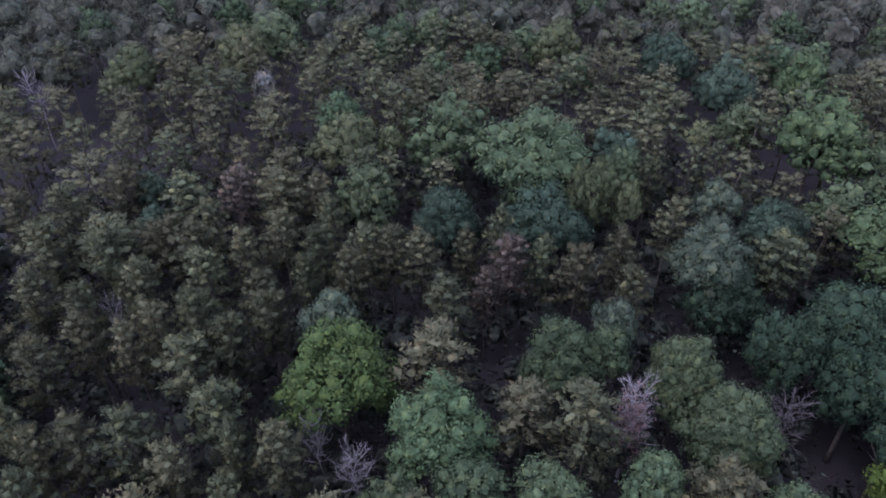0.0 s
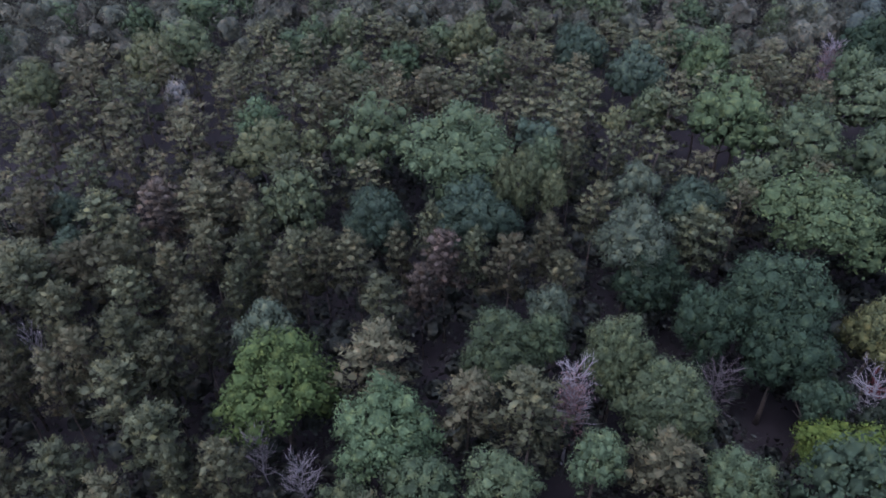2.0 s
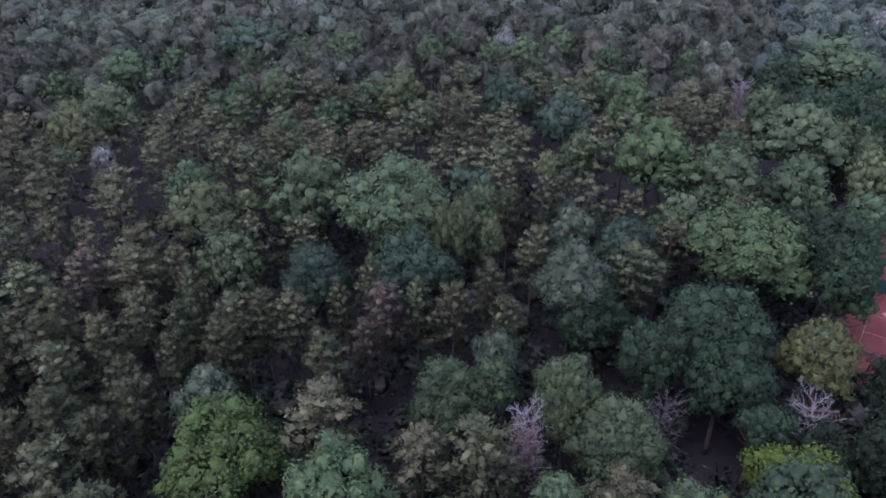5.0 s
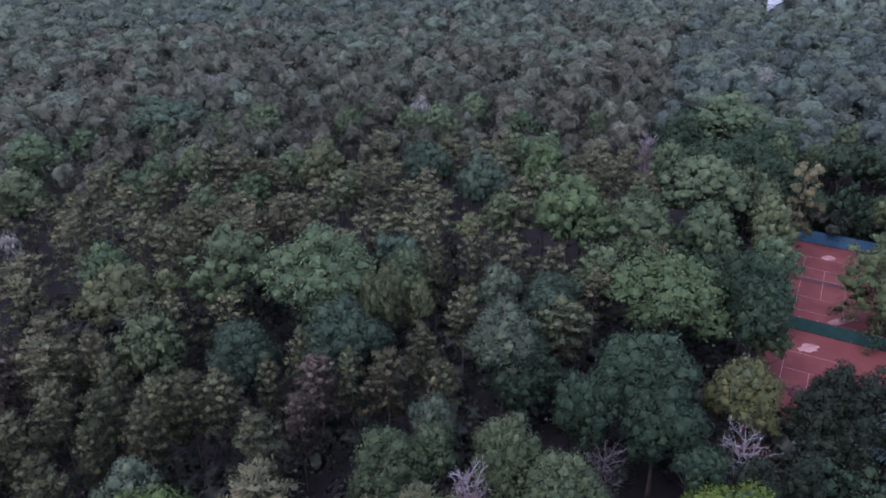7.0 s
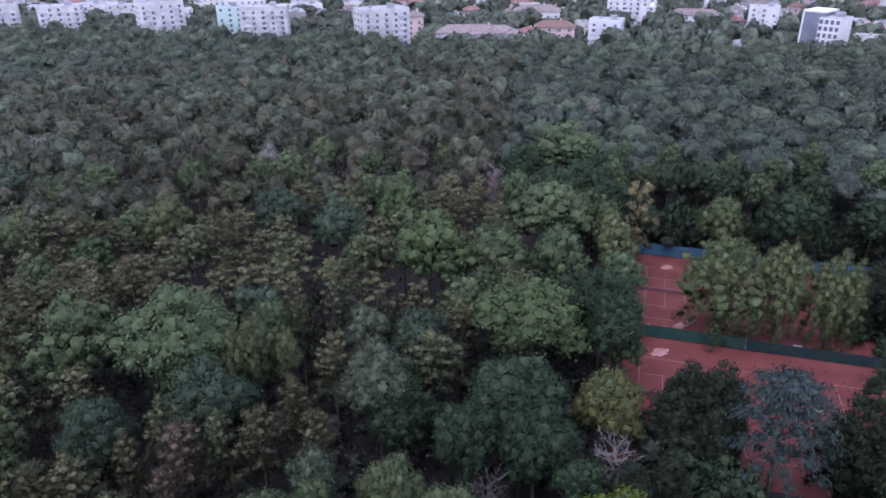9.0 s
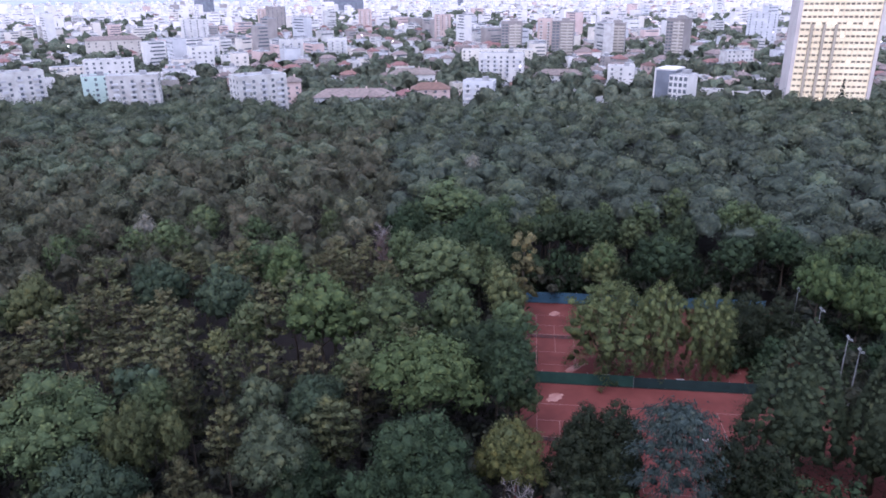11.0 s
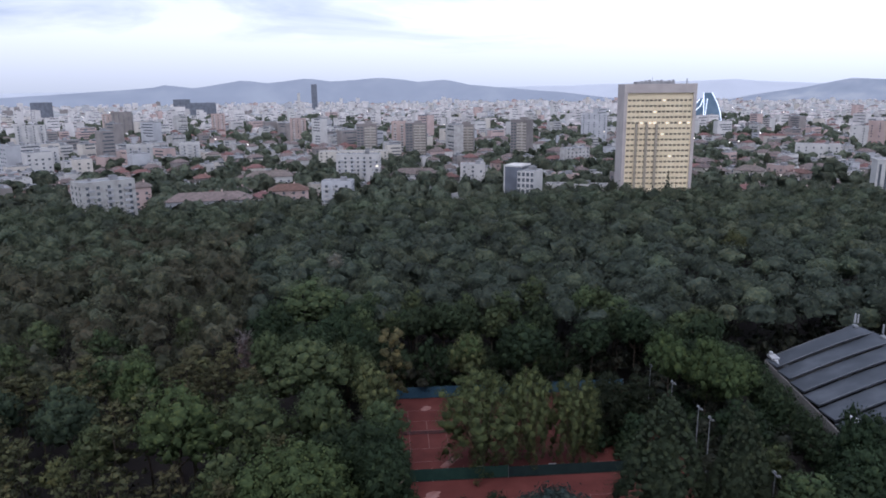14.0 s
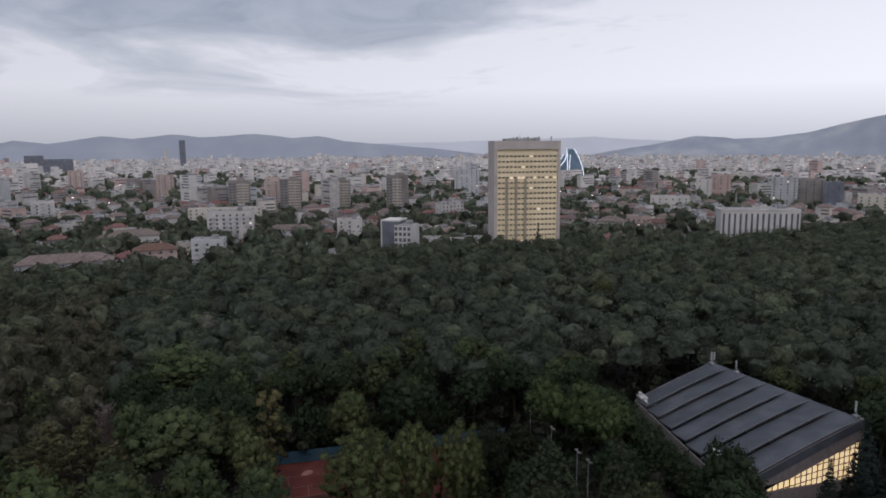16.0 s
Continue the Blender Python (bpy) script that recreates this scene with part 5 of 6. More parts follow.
ROOFS = {
    "red": material("red_tile_roof", [(0.095, 0.052, 0.044), (0.155, 0.084, 0.072)], 0.5, 0.85, spread=0.2),
    "brown": material("brown_tile_roof", [(0.090, 0.072, 0.066), (0.155, 0.122, 0.112)], 0.5, 0.85, spread=0.2),
    "flat": material("flat_roof_felt", [(0.16, 0.16, 0.165), (0.26, 0.26, 0.265)], 0.3, 0.85, spread=0.15),
}
GLASS = material("dark_window_glass", [(0.07, 0.08, 0.09), (0.12, 0.13, 0.15)], 0.3, 0.25, spec=0.5)
WIN_LIT = glow("lit_window", (1.0, 0.86, 0.62), 0.6)
win_g = Geo()
win_g.box((0, 0, 0), (1.5, 0.12, 1.5))
WIN_MESH = win_g.mesh("window", GLASS)
win_l = Geo()
win_l.box((0, 0, 0), (1.5, 0.12, 1.5))
WIN_LIT_MESH = win_l.mesh("window", WIN_LIT)
bal_g = Geo()
bal_g.box((0, -0.5, -0.2), (3.2, 1.1, 1.1))
BUILT = []


def building(x, y, w, d, h, rot, wall="white", roof="flat", windows=True, step=3.4, balcony=0, label="", name="apartment_building", floors=3.0):
    """w along its front, which faces the camera's side when rot is its bearing; rot in degrees."""
    k = len(BUILT)
    BUILT.append((x, y, max(w, d) * 0.6))
    r = random.Random(k)
    ob = thing(name, label, "house" if name == "house" else "building", "", pose(x, y, 0, 0, 0, -rot))
    g = Geo()
    g.box((0, 0, 0), (w, d, h))
    if roof == "flat":
        for c, s in (((0, -d / 2 + 0.15, h), (w, 0.3, 0.6)), ((0, d / 2 - 0.15, h), (w, 0.3, 0.6)), ((-w / 2 + 0.15, 0, h), (0.3, d - 0.6, 0.6)), ((w / 2 - 0.15, 0, h), (0.3, d - 0.6, 0.6))):
            g.box(c, s)
    part("wall", g.mesh("wall", WALLS[wall]), ob)
    g = Geo()
    if roof == "flat":
        g.box((0, 0, h + 0.004), (w - 0.7, d - 0.7, 0.15))
        g.box((w * 0.2, 0, h + 0.15), (3.5, 3.5, 2.3))
        g.box((-w * 0.22, d * 0.1, h + 0.15), (1.2, 1.2, 1.4))
        part("roof", g.mesh("roof", ROOFS["flat"]), ob)
    else:
        g.hip((0, 0, h), (w, d, min(w, d) * 0.30), 0, 0, 0.6)
        rf = part("roof", g.mesh("roof", ROOFS[roof]), ob)
        g = Geo()
        g.box((w * 0.15, 0, h + 0.8), (0.9, 0.7, min(w, d) * 0.30 + 0.2))
        part("chimney", g.mesh("chimney", WALLS["pink"]), rf)
    if windows:
        n = max(2, int(w / step))
        for z in np.arange(1.0 if h < 12 else 7.0, h - 1.8, floors):
            for i in range(n):
                if r.random() < 0.12:
                    continue
                lit = r.random() < 0.012
                part("window", WIN_LIT_MESH if lit else WIN_MESH, ob, "lit window" if lit else "", pose(-w / 2 + w * (i + 0.5) / n, -d / 2 - 0.02, z))
            for i in range(max(1, int(d / 5))):
                for s in ((-1, 1) if h > 12 else ()):
                    part("window", WIN_MESH, ob, "", pose(s * (w / 2 + 0.02), -d / 2 + d * (i + 0.5) / max(1, int(d / 5)), z, 0, 0, 90))
        if balcony:
            me = bal_g.mesh("balcony", WALLS["grey" if wall in ("white", "weathered") else "white"])
            for z in np.arange(6.0, h - 2.5, floors):
                for j in range(balcony):
                    part("balcony", me, ob, "", pose(-w / 2 + w * (j + 0.5) / balcony, -d / 2 - 0.02, z))
    return ob


BAND = material("beige_balcony_band", [(0.40, 0.36, 0.31), (0.48, 0.44, 0.39)], 0.2, 0.8)


def striped_tower(x, y, w, d, h, rot, label):
    """A dark shaft whose one half carries a stack of pale balcony bands."""
    BUILT.append((x, y, max(w, d) * 0.6))
    ob = thing("apartment_tower", label, "building", "", pose(x, y, 0, 0, 0, -rot))
    g = Geo()
    g.box((0, 0, 0), (w, d, h))
    g.box((0, 0, h), (w + 0.8, d + 0.8, 0.7))
    g.box((w * 0.1, 0, h + 0.7), (w * 0.35, d * 0.4, 2.4))
    part("wall", g.mesh("wall", WALLS["brown"]), ob)
    b, c, p = Geo(), Geo(), Geo()
    b.box((0, 0, 0), (w * 0.56, 1.3, 1.5))
    c.box((0, 0, 0), (w * 0.13, 0.14, 1.5))
    p.box((0, 0, 0), (0.9, 1.45, h - 4))
    bm_, cm = b.mesh("balcony", BAND), c.mesh("window", GLASS)
    for z in np.arange(3.0, h - 2, 3.0):
        part("balcony", bm_, ob, "", pose(w * 0.20, -d / 2 - 0.6, z))
        for f in (-0.40, -0.22):
            part("window", cm, ob, "", pose(w * f, -d / 2 - 0.03, z + 0.6))
    part("pier", p.mesh("pier", BAND), ob, "", pose(w * 0.22, -d / 2 - 0.62, 2))
    return ob


def slit_block(x, y, w, d, h, rot, label):
    """A long white block with tall narrow window slits."""
    BUILT.append((x, y, max(w, d) * 0.6))
    ob = thing("office_block", label, "building", "", pose(x, y, 0, 0, 0, -rot))
    g = Geo()
    g.box((0, 0, 0), (w, d, h))
    g.box((0, 0, h), (w + 0.6, d + 0.6, 0.8))
    part("wall", g.mesh("wall", WALLS["white"]), ob)
    g = Geo()
    g.box((0, 0, h + 0.8), (w - 2, d - 2, 0.3))
    g.box((w * 0.3, 0, h + 1.1), (5, 4, 1.6))
    part("roof", g.mesh("roof", ROOFS["flat"]), ob)
    g = Geo()
    g.box((0, 0, 0), (1.35, 0.2, h - 5.5))
    me = g.mesh("window", GLASS)
    n = int(w / 3.5)
    for i in range(n):
        part("window", me, ob, "tall dark window slit", pose(-w / 2 + w * (i + 0.5) / n, -d / 2 - 0.03, 3.5))
    return ob


def modern_block(x, y, w, d, h, rot, label):
    """A grey upper slab with a lower white wing of deep square openings."""
    BUILT.append((x, y, max(w, d) * 0.6))
    ob = thing("office_block", label, "building", "", pose(x, y, 0, 0, 0, -rot))
    g = Geo()
    g.box((-w * 0.22, 2, 0), (w * 0.56, d, h * 0.86))
    part("slab", g.mesh("slab", WALLS["dark"]), ob, "dark grey glazed slab")
    g = Geo()
    g.box((-w * 0.22, 2, h * 0.86), (w * 0.58, d + 0.5, 0.9))
    g.box((-w * 0.49, 2, 0), (0.8, d + 0.4, h * 0.86))
    part("rim", g.mesh("rim", WALLS["white"]), ob, "white rim")
    g = Geo()
    g.box((w * 0.24, -1, 0), (w * 0.52, d, h * 0.80))
    part("wing", g.mesh("wing", WALLS["white"]), ob)
    g = Geo()
    g.box((w * 0.24, -1, h * 0.80), (w * 0.48, d - 1, 0.3))
    g.box((w * 0.3, 0, h * 0.80 + 0.3), (4, 4, 2.2))
    part("roof", g.mesh("roof", ROOFS["flat"]), ob)
    g = Geo()
    g.box((0, 0, 0), (w * 0.085, 0.2, 2.1))
    me = g.mesh("window", GLASS)
    for z in np.arange(h * 0.80 - 2.9, 3, -3.4):
        for i in range(4):
            part("window", me, ob, "", pose(w * (0.035 + 0.135 * i), -1 - d / 2 - 0.03, z))
    return ob


building(145, 425, 27.3, 14, 28.6, 27, "weathered", "flat", True, 4.6, 3, "white apartment block with balconies at the wood's edge")
building(170, 543, 32.4, 14, 27.6, 22, "white", "flat", True, 4.6, 0, "white block behind the first row")
building(185, 353, 26.2, 16, 31.2, 8, "weathered", "flat", True, 4.6, 3, "white apartment block with balconies at the wood's edge")
building(218, 374, 9.8, 12, 23.0, 30, "pink", "brown", True, 4.6, 0, "orange-pink house beside a white block")
building(235, 335, 44.7, 14, 16.7, 41, "grey", "brown", True, 4.6, 4, "long low grey building with hipped roof")
building(325, 392, 31.3, 14, 16.8, 40, "white", "brown", True, 4.6, 4, "white building with a reddish roof")
building(279, 320, 22.6, 12, 18.0, 41, "pink", "red", True, 4.6, 0, "dark red-roofed house by the trees")
building(300, 300, 17.8, 12, 22.3, 55, "grey", "flat", True, 4.6, 3, "low modern grey house with terraces")
building(390, 367, 32.4, 14, 28.2, 52, "white", "flat", True, 4.6, 4, "white slab block with tall balconies")
building(471, 449, 62.1, 14, 21.0, 51, "cream", "flat", True, 4.6, 0, "long cream block behind")
building(403, 323, 33.2, 13, 15.3, 51, "white", "brown", True, 4.6, 4, "white building with reddish hipped roof")
building(429, 290, 18.1, 12, 21.5, 56, "white", "flat", True, 4.6, 0, "plain white block of flats")
modern_block(376, 217, 20.3, 16, 33.4, 80, "modern stepped grey and white building")
building(411, 200, 44.2, 8, 15.1, 64, "white", "flat", True, 4.6, 0, "long low white pavilion by the tower")
building(370, 631, 22.9, 14, 26.6, 30, "white", "flat", True, 6.5, 3, "tall white tower block in the city")
building(302, 669, 20.6, 14, 26.5, 24, "white", "flat", True, 6.5, 3, "tall white tower block in the city")
building(412, 613, 19.0, 14, 26.6, 34, "white", "flat", True, 6.5, 3, "tall white tower block in the city")
striped_tower(594, 545, 21.9, 18, 37.8, 52, "grey-brown concrete tower block with balconies")
striped_tower(615, 491, 22.6, 18, 38.8, 56, "grey-brown concrete tower block with balconies")
striped_tower(647, 449, 21.9, 18, 36.9, 60, "grey-brown concrete tower block with balconies")
building(625, 524, 15.9, 14, 40.0, 55, "pink", "flat", True, 6.5, 2, "pink and tall white tower block in the city")
striped_tower(639, 371, 18.0, 16, 43.5, 85, "tall grey block with pale stacked balcony bands")
building(376, 863, 30.8, 14, 39.0, 29, "white", "flat", True, 6.5, 3, "tall tall white tower block in the city")
building(872, 1924, 46.4, 20, 51.0, 54, "dark", "flat", False, 6.5, 0, "dark glass office tower far off")
building(690, 1222, 31.9, 20, 40.7, 39, "brown", "flat", True, 6.5, 0, "dark concrete frame block")
building(1580, 2376, 59.6, 24, 46.8, 34, "dark", "flat", False, 6.5, 0, "dark office block on the skyline")
building(1441, 2050, 82.8, 24, 38.7, 35, "dark", "flat", False, 6.5, 0, "dark office block on the skyline")
building(2029, 2141, 22.6, 25, 98.6, 43, "dark", "flat", False, 6.5, 0, "slim grey skyscraper on the skyline")
building(2001, 2202, 11.4, 18, 64.7, 42, "white", "flat", False, 6.5, 0, "slim white tower on the skyline")
building(762, 1044, 22.5, 16, 37.3, 36, "pink", "flat", True, 6.5, 2, "pinkish tower block in the city")
building(701, 776, 22.6, 16, 36.1, 42, "pink", "flat", True, 6.5, 2, "pinkish tower block in the city")
building(675, 1242, 20.7, 16, 36.9, 29, "pink", "flat", True, 6.5, 2, "pinkish tower block in the city")
building(269, 832, 56.3, 14, 22.8, 18, "cream", "brown", True, 6.5, 0, "long cream building with brown roof")
building(923, 421, 35.2, 22, 39.8, 65, "grey", "flat", True, 6.5, 0, "grey office block in the city")
slit_block(517, 21, 50.1, 14, 30.2, 72, "long white block with tall dark window slits")
building(875, 10, 26.9, 18, 36.0, 89, "grey", "flat", True, 6.5, 0, "grey-brown office block in the city")
building(885, -16, 30.0, 18, 34.1, 91, "brown", "flat", True, 6.5, 0, "grey-brown office block in the city")
building(862, -38, 19.2, 16, 31.9, 93, "dark", "flat", True, 6.5, 0, "dark glass office block far off")
building(969, 105, 18.9, 14, 28.3, 84, "white", "flat", True, 6.5, 0, "tall white tower block in the city")
building(976, 85, 24.0, 14, 34.0, 85, "pink", "flat", True, 6.5, 0, "pinkish tall white tower block in the city")
building(513, 118, 18.8, 12, 19.1, 87, "cream", "brown", True, 4.6, 3, "cream house with brown roof")
building(817, -71, 26.8, 14, 23.0, 95, "cream", "flat", True, 6.5, 0, "cream office block in the city")
building(771, 117, 39.0, 14, 19.8, 81, "white", "flat", True, 6.5, 0, "low white block in the city")
building(46, 516, 24.5, 14, 27.5, 15, "weathered", "flat", True, 4.6, 3, "white apartment block with balconies at the wood's edge")
building(94, 464, 25.5, 15, 31.5, 1, "weathered", "flat", True, 4.6, 3, "white apartment block with balconies at the wood's edge")
building(132, 451, 15.1, 14, 27.0, 16, "green", "flat", True, 4.6, 0, "pale green block of flats")
building(18, 536, 12.6, 14, 28.8, 7, "weathered", "flat", True, 4.6, 2, "white apartment block at the wood's edge")


def office_tower():
    """The tall slab: yellowish front with window bands, two dark fins, blank side walls."""
    w, d, h, rot = 42.0, 17.0, 77.0, 70.0 - 15.0
    x, y = 422.0, 153.0
    BUILT.append((x, y, 30))
    ob = thing("office_tower", "tall slab office tower with yellowish panels and banded windows", "office tower", "", pose(x, y, 0, 0, 0, -rot))
    YEL = material("yellow_facade_panel", [(0.72, 0.60, 0.40), (0.80, 0.68, 0.47)], 0.15, 0.7)
    SIDE = material("tower_side_concrete", [(0.40, 0.35, 0.33), (0.48, 0.43, 0.40)], 0.15, 0.85)
    g = Geo()
    g.box((0, 0.4, 0), (w - 3, d - 0.8, h - 4))
    part("core", g.mesh("core", YEL), ob)
    for s in (-1, 1):
        g = Geo()
        g.box((s * (w / 2 - 0.9), 0, 0), (1.8, d + 1.2, h))
        part("side_wall", g.mesh("side_wall", SIDE), ob, "blank concrete side wall")
    g = Geo()
    g.box((0, 0, h - 5.2), (w - 3.6, d + 1.1, 5.2))
    part("attic", g.mesh("attic", SIDE), ob)
    floors = 21
    fh = (h - 8.5) / floors
    win = Geo()
    win.box((0, 0, 0), (1.7, 0.25, 1.0))
    wm, wl = win.mesh("window", material("tower_window_glass", [(0.16, 0.14, 0.11), (0.24, 0.21, 0.16)], 0.6, 0.25, spec=0.5)), win.mesh("window", WIN_LIT)
    sp = Geo()
    sp.box((0, 0, 0), (w - 3.6, 0.5, fh * 0.56))
    sm = sp.mesh("panel", YEL)
    r = random.Random(5)
    n = 15
    for k in range(floors):
        z = 1.6 + k * fh
        part("panel", sm, ob, "", pose(0, -d / 2 + 0.5, z + 1.4))
        for i in range(n):
            lit = r.random() < (0.40 if k == floors - 5 else 0.025)
            part("window", wl if lit else wm, ob, "lit window" if lit else "", pose(-w / 2 + 2.2 + (w - 4.4) * (i + 0.5) / n, -d / 2 + 0.78, z + 0.2))
    for i in range(n + 1):
        g = Geo()
        g.box((-w / 2 + 2.2 + (w - 4.4) * i / n, -d / 2 + 0.45, 0), (0.45, 0.7, h - 8.2))
        part("mullion", g.mesh("mullion", YEL), ob)
    FIN = material("tower_fin", [(0.30, 0.26, 0.20), (0.37, 0.32, 0.25)], 0.2, 0.8)
    for s in (-13.2, -7.2, -1.4):
        g = Geo()
        g.box((s, -d / 2 - 0.3, 0), (1.3, 1.6, h - 23))
        part("fin", g.mesh("fin", FIN), ob, "dark vertical fin")
    g = Geo()
    g.box((-2, 0, h), (22, 9, 1.4))
    for i in range(9):
        g.box((-10 + 2.3 * i, -3, h + 1.4), (1.5, 1.0, 0.35 + 0.3 * (i % 3)))
    part("roof_plant", g.mesh("roof_plant", ROOFS["flat"]), ob)
    g = Geo()
    g.tube([(17.5, 0, h), (17.5, 0, h + 3.0)], [0.4, 0.3], 6)
    g.tube([(-3, 0, h + 1.4), (-3, 0, h + 4.2)], [0.12, 0.08], 5)
    part("mast", g.mesh("mast", STEEL), ob)


office_tower()


# ---------- the city beyond ----------
def city():
    r = random.Random(21)
    pave = Geo()
    seg = 56
    ring = []
    for k in range(seg + 1):
        az = -8 + 118 * k / seg
        a = math.radians(az)
        ring += [(math.sin(a) * q, math.cos(a) * q, 0.1) for q in (edge(az) + 14, 900, 2000, 4880)]
    pave.add(ring, [(4 * k + j, 4 * k + j + 1, 4 * k + j + 5, 4 * k + j + 4) for k in range(seg) for j in range(3)])
    tagged(new("pavement", pave.mesh("pavement", material("city_streets", [(0.17, 0.175, 0.16), (0.27, 0.27, 0.265), (0.38, 0.38, 0.38)], 0.012, 0.9))), "grey streets and yards between the city's houses", "ground", kind="structure")
    walls = ("white", "white", "cream", "cream", "grey", "weathered", "weathered", "pink", "pink", "brown")
    keys = list(WALLS)
    # distance haze is put into these wall and roof colours of far blocks
    pale = material("haze_paled_walls", [(0.42, 0.395, 0.38), (0.57, 0.54, 0.52), (0.67, 0.635, 0.61)], 0.03, 0.9)
    dim = material("haze_paled_roofs", [(0.38, 0.32, 0.305), (0.55, 0.515, 0.50)], 0.03, 0.9)
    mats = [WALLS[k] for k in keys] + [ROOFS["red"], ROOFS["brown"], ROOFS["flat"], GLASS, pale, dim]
    R0 = len(keys)
    far = Geo()
    trees = []
    near = 0
    d = 385.0
    while d < 4700:
        gap = 16.5 + (d - 385) * 0.0165
        for k in range(int(math.radians(106) * d / gap)):
            az = -4 + 106 * (k + r.uniform(0.1, 0.9)) / (math.radians(106) * d / gap)
            dd = d + r.uniform(-0.35, 0.35) * gap
            if dd < edge(az) + 16:
                continue
            x, y = dd * math.sin(math.radians(az)), dd * math.cos(math.radians(az))
            u = r.random()
            green = (0.68 if dd < 540 else 0.48) + 0.40 * noise.noise((x / 130, y / 130, 8.0))
            clash = any((x - a) ** 2 + (y - b) ** 2 < (c + 8) ** 2 for a, b, c in BUILT[:60])
            if u < green or clash:
                if dd < 2000 and r.random() < 1.25 - dd / 2000:
                    for _ in range(3):
                        q = 1.0 if dd < 1000 else 1.5
                        trees.append((x + r.uniform(-9, 9) * q, y + r.uniform(-9, 9) * q, r.uniform(4.0, 7.6) * q, r.uniform(9, 16) + (4 if dd < 620 else 0)))
                continue
            tall = noise.noise((x / 260, y / 260, 3.0)) + (0.02 if dd > 900 else -0.2) - (0.15 if az > 72 else 0)
            rot = 25 * noise.noise((x / 300, y / 300, 1.0)) + az * 0.4 + r.choice((0, 0, 90))
            if r.random() < 0.20 + tall:
                w, dep, h, roof = r.uniform(13, 28), r.uniform(10, 13), r.uniform(15, 25) + (r.uniform(5, 22) if r.random() < 0.22 else 0), "flat"
            else:
                w, dep, h, roof = r.uniform(9, 17), r.uniform(8, 11), r.uniform(6.5, 13.5), r.choice(("red", "brown", "brown", "flat", "flat"))
            if dd < 640:
                h = min(h, 17)
            wall = r.choice(walls)
            if near < 160 and dd < 690:
                near += 1
                kind = "house" if roof != "flat" else "apartment_building"
                building(x, y, w, dep, h, rot, wall, roof, True, 4.2, label=f"{wall} plastered {'house with a tiled hipped roof' if roof != 'flat' else 'block with a flat roof'} in the city", name=kind, floors=3.1)
                continue
            if dd > 1900:
                h *= 0.72
            # most blocks farther out take the haze-paled colours
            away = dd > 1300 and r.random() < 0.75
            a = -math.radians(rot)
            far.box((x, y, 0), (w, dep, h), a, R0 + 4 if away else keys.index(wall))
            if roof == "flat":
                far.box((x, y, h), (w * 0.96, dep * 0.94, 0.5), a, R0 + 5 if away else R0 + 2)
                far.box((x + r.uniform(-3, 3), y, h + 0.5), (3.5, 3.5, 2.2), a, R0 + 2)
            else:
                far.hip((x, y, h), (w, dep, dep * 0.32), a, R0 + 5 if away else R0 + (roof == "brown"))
            if 700 < dd < 2300:
                co, si, z = math.cos(a), math.sin(a), 2.0
                while z < h - 1.2:
                    for sgn in (-1, 1):
                        if r.random() < 0.85:
                            e, f, o = w * 0.44, w * r.uniform(-0.44, -0.1), sgn * (dep / 2 + 0.08)
                            vs = [(x + t * co - o * si, y + t * si + o * co, zz) for t, zz in ((f, z), (e, z), (e, z + 1.4), (f, z + 1.4))]
                            far.add(vs, [(0, 1, 2, 3)] if sgn < 0 else [(3, 2, 1, 0)], R0 + 3)
                    z += 3.4 if dd < 1300 else 5.2
            if dd < 700:
                fl = 3.4
                z = 1.5
                while z < h - 1.5:
                    n = max(2, int(w / 4.5))
                    for i in range(n):
                        if r.random() < 0.15:
                            continue
                        off = -w / 2 + w * (i + 0.5) / n
                        for sgn in (-1, 1):
                            far.box((x + off * math.cos(a) + sgn * dep / 2 * math.sin(a), y + off * math.sin(a) - sgn * dep / 2 * math.cos(a), z), (1.7, 0.25, 1.5), a, R0 + 3)
                    z += fl
        d += gap * 0.92
    tagged(new("city_blocks", far.mesh("city_blocks", *mats)), "city houses and blocks, red and grey roofs, haze-paled farther off", "buildings", kind="stuff")
    lamps = Geo()
    for _ in range(110):
        a, q = math.radians(r.uniform(0, 98)), r.uniform(480, 2600)
        lamps.box((q * math.sin(a), q * math.cos(a), r.uniform(6, 15)), (0.5 + q / 2600, 0.5 + q / 2600, 0.5 + q / 2600))
    tagged(new("street_lamp_lights", lamps.mesh("street_lamp_lights", glow("lamp_light", (1.0, 0.9, 0.75), 2.5))), "small bright lamp lights among the city's houses", "lights", kind="stuff")
    grown, vs, ts, o = [], [], [], 0
    rr = rng_of(77)
    for x, y, rad, top in trees:
        if x * x + y * y < 750 ** 2:
            grown.append(("oak", x, y, 100, rad / 4.6, top / 20, rr.uniform(0, 360), int(rr.integers(0, 100))))
            continue
        for _ in range(2):
            c = np.array([x, y, top - rad * 0.7]) + rr.normal(size=3) * np.array([rad * 0.4, rad * 0.4, rad * 0.2])
            vs.append(c + ICO_V * rad * 0.7 * (1 + 0.2 * rr.normal(size=(len(ICO_V), 1))))
            ts.append(ICO_F + o)
            o += len(ICO_V)
    me = array_mesh("city_trees", np.concatenate(vs), [], np.concatenate(ts), None, LEAF["garden"])
    tagged(new("city_trees", me), "dark green street trees far off between the houses", "trees", kind="stuff")
    wood_stuff("garden_trees", grown, "garden", LEAF["garden"], "dark green garden trees between the nearer houses")


city()


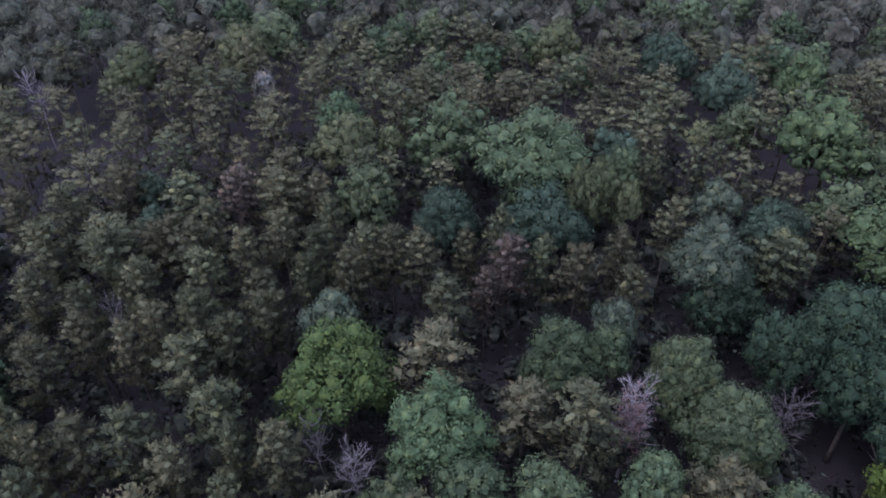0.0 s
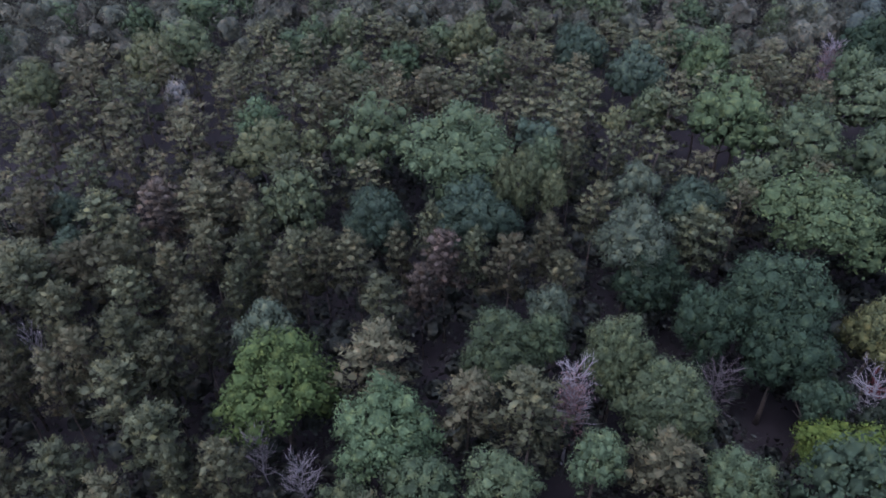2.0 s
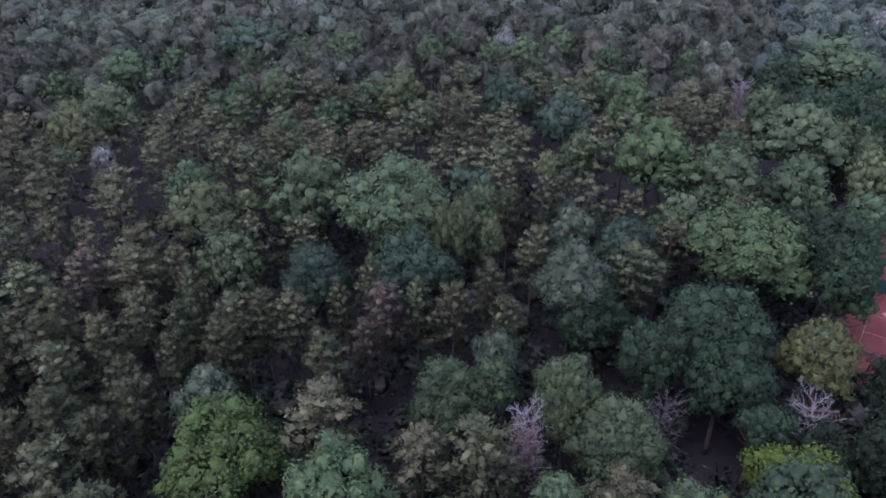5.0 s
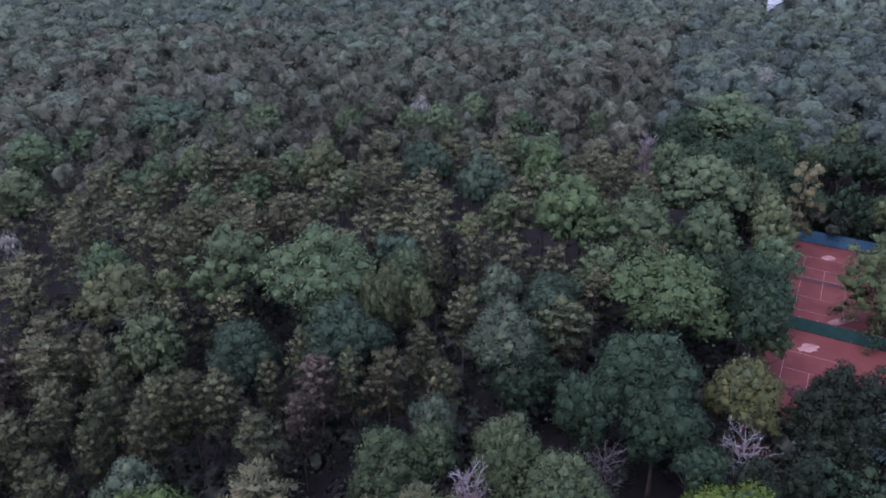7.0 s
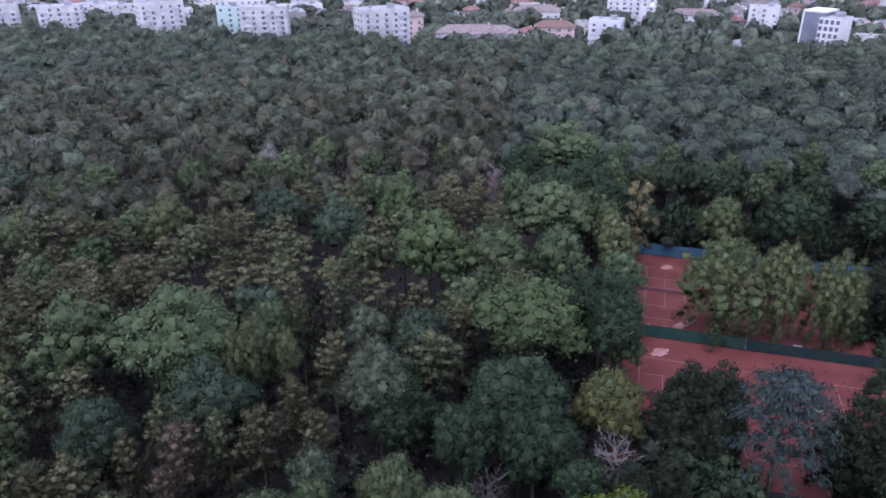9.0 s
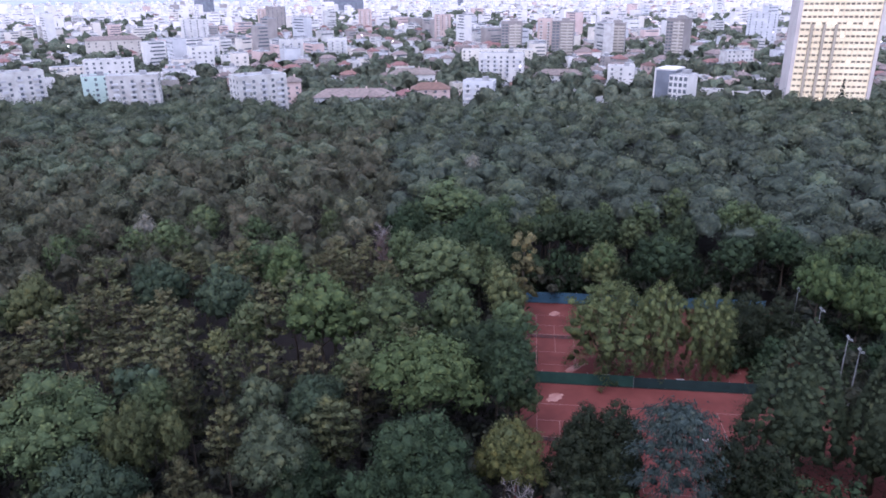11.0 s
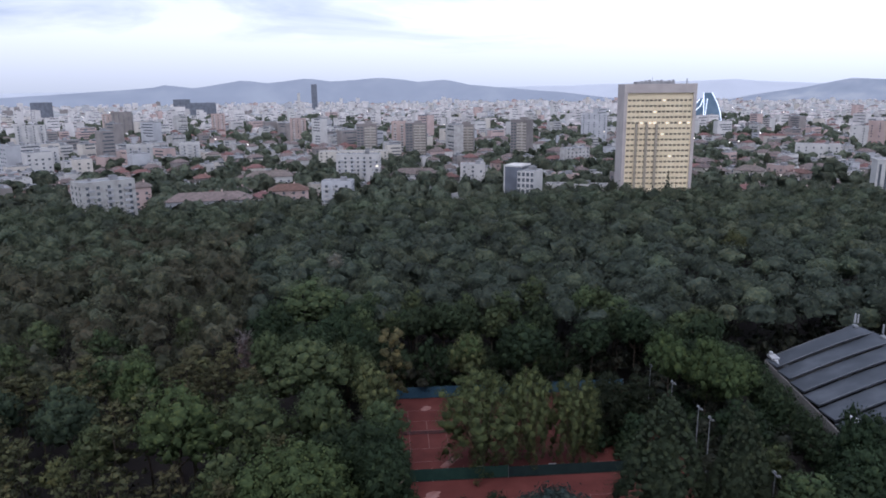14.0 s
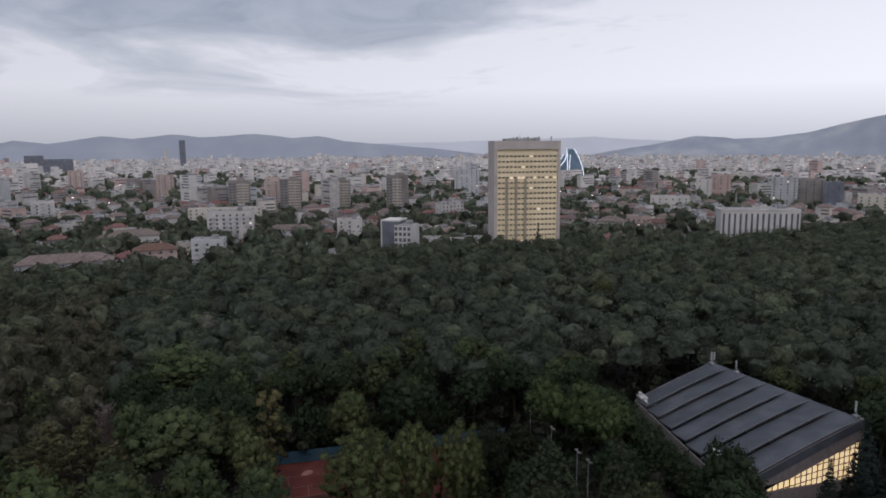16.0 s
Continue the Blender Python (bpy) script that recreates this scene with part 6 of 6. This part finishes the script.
# ---------- hills on the horizon ----------
def hills(name, radius, profile, mat, label, rough, seed):
    g = Geo()
    azs = np.linspace(-14, 122, 200)
    depth = 5
    vs = []
    for i, az in enumerate(azs):
        top = float(np.interp(az, [p[0] for p in profile], [p[1] for p in profile]))
        top += rough * (noise.noise((az / 3.0, seed, 0)) + 0.5 * noise.noise((az / 1.1, seed, 3)))
        for j in range(depth):
            f = j / (depth - 1)
            q = radius + 240 * (f - 1) + 30 * noise.noise((az / 2, f * 4, seed))
            vs.append((q * math.sin(math.radians(az)), q * math.cos(math.radians(az)), max(0.2, top * f ** 0.8)))
    g.add(vs, [(i * depth + j, i * depth + j + 1, (i + 1) * depth + j + 1, (i + 1) * depth + j) for i in range(len(azs) - 1) for j in range(depth - 1)])
    tagged(new(name, g.mesh(name, mat, smooth=True)), label, "hills", kind="structure")


# haze in the air is put into the hills' blue-grey colours
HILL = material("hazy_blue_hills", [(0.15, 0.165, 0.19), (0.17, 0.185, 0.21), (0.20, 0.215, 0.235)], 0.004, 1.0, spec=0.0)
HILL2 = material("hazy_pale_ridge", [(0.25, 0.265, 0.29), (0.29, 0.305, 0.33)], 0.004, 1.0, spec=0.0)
HILL3 = material("hazy_mountain_slope", [(0.15, 0.17, 0.20), (0.19, 0.21, 0.24), (0.27, 0.28, 0.29)], 0.006, 1.0, spec=0.0)
# a faint blue-grey glow adds to the painted haze
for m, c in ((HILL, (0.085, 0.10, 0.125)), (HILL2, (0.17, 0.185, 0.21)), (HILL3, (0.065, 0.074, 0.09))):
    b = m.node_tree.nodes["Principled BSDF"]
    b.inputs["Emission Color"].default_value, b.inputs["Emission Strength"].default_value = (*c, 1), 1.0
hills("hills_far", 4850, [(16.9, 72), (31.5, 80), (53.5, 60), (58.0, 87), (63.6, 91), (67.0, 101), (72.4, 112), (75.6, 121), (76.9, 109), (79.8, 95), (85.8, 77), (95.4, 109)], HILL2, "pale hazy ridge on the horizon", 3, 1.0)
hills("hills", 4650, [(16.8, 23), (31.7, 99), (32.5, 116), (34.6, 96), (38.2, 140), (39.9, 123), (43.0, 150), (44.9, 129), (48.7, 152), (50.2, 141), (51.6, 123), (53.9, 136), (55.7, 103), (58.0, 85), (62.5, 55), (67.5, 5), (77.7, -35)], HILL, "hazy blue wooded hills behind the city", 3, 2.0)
hills("mountain_slope", 4500, [(73.3, -24), (77.7, 41), (80.1, 67), (82.9, 115), (85.6, 104), (85.8, 96), (88.1, 104), (90.8, 130), (92.2, 162), (95.3, 217)], HILL3, "hazy dark mountain slope rising beyond the city", 3, 4.0)

# ---------- twin glass towers with lit white edges ----------
LED = glow("white_edge_light", (0.85, 0.92, 1.0), 0.8)


def glass_tower(x, y, w, h, lean, rot):
    ob = thing("glass_tower", "curved blue glass tower edged with white light lines", "skyscraper", "twin glass towers", pose(x, y, 0, 0, 0, -rot))
    BUILT.append((x, y, w))
    g = Geo()
    n = 12
    vs = []
    for i in range(n + 1):
        f = i / n
        half = w / 2 * (1 - 0.55 * f * f)
        off = lean * w * 0.35 * f * f
        vs += [(off - half, -9, h * f), (off + half, -9, h * f), (off + half, 9, h * f), (off - half, 9, h * f)]
    g.add(vs, [(4 * i + a, 4 * i + b, 4 * i + 4 + b, 4 * i + 4 + a) for i in range(n) for a, b in ((0, 1), (1, 2), (2, 3), (3, 0))] + [(4 * n, 4 * n + 1, 4 * n + 2, 4 * n + 3)])
    part("facade", g.mesh("facade", material("blue_tower_glass", [(0.10, 0.16, 0.22), (0.16, 0.23, 0.30)], 0.05, 0.3)), ob)
    for side in (0, 1):
        e = Geo()
        e.tube([vs[4 * i + side] for i in range(n + 1)], [0.8] * (n + 1), 5)
        part("edge_light", e.mesh("edge_light", LED), ob, "white light line")
    if lean > 0:
        e = Geo()
        e.tube([(w * a, -9.6, h * b) for a, b in ((-0.30, 0.0), (-0.34, 0.22), (-0.26, 0.45), (-0.02, 0.62), (0.20, 0.75), (0.30, 0.98))], [0.9] * 6, 5)
        part("edge_light", e.mesh("edge_light", LED), ob, "white light line")


glass_tower(1435, 437, 30, 53, 1, 73)
glass_tower(1443, 409, 33, 64, -1, 74)

# ---------- patterns that were never planted ----------
for rows in TREE_KINDS.values():
    for ob, _, _, used in rows:
        if not used:
            for o in (*ob.children_recursive, ob):
                bpy.data.objects.remove(o)
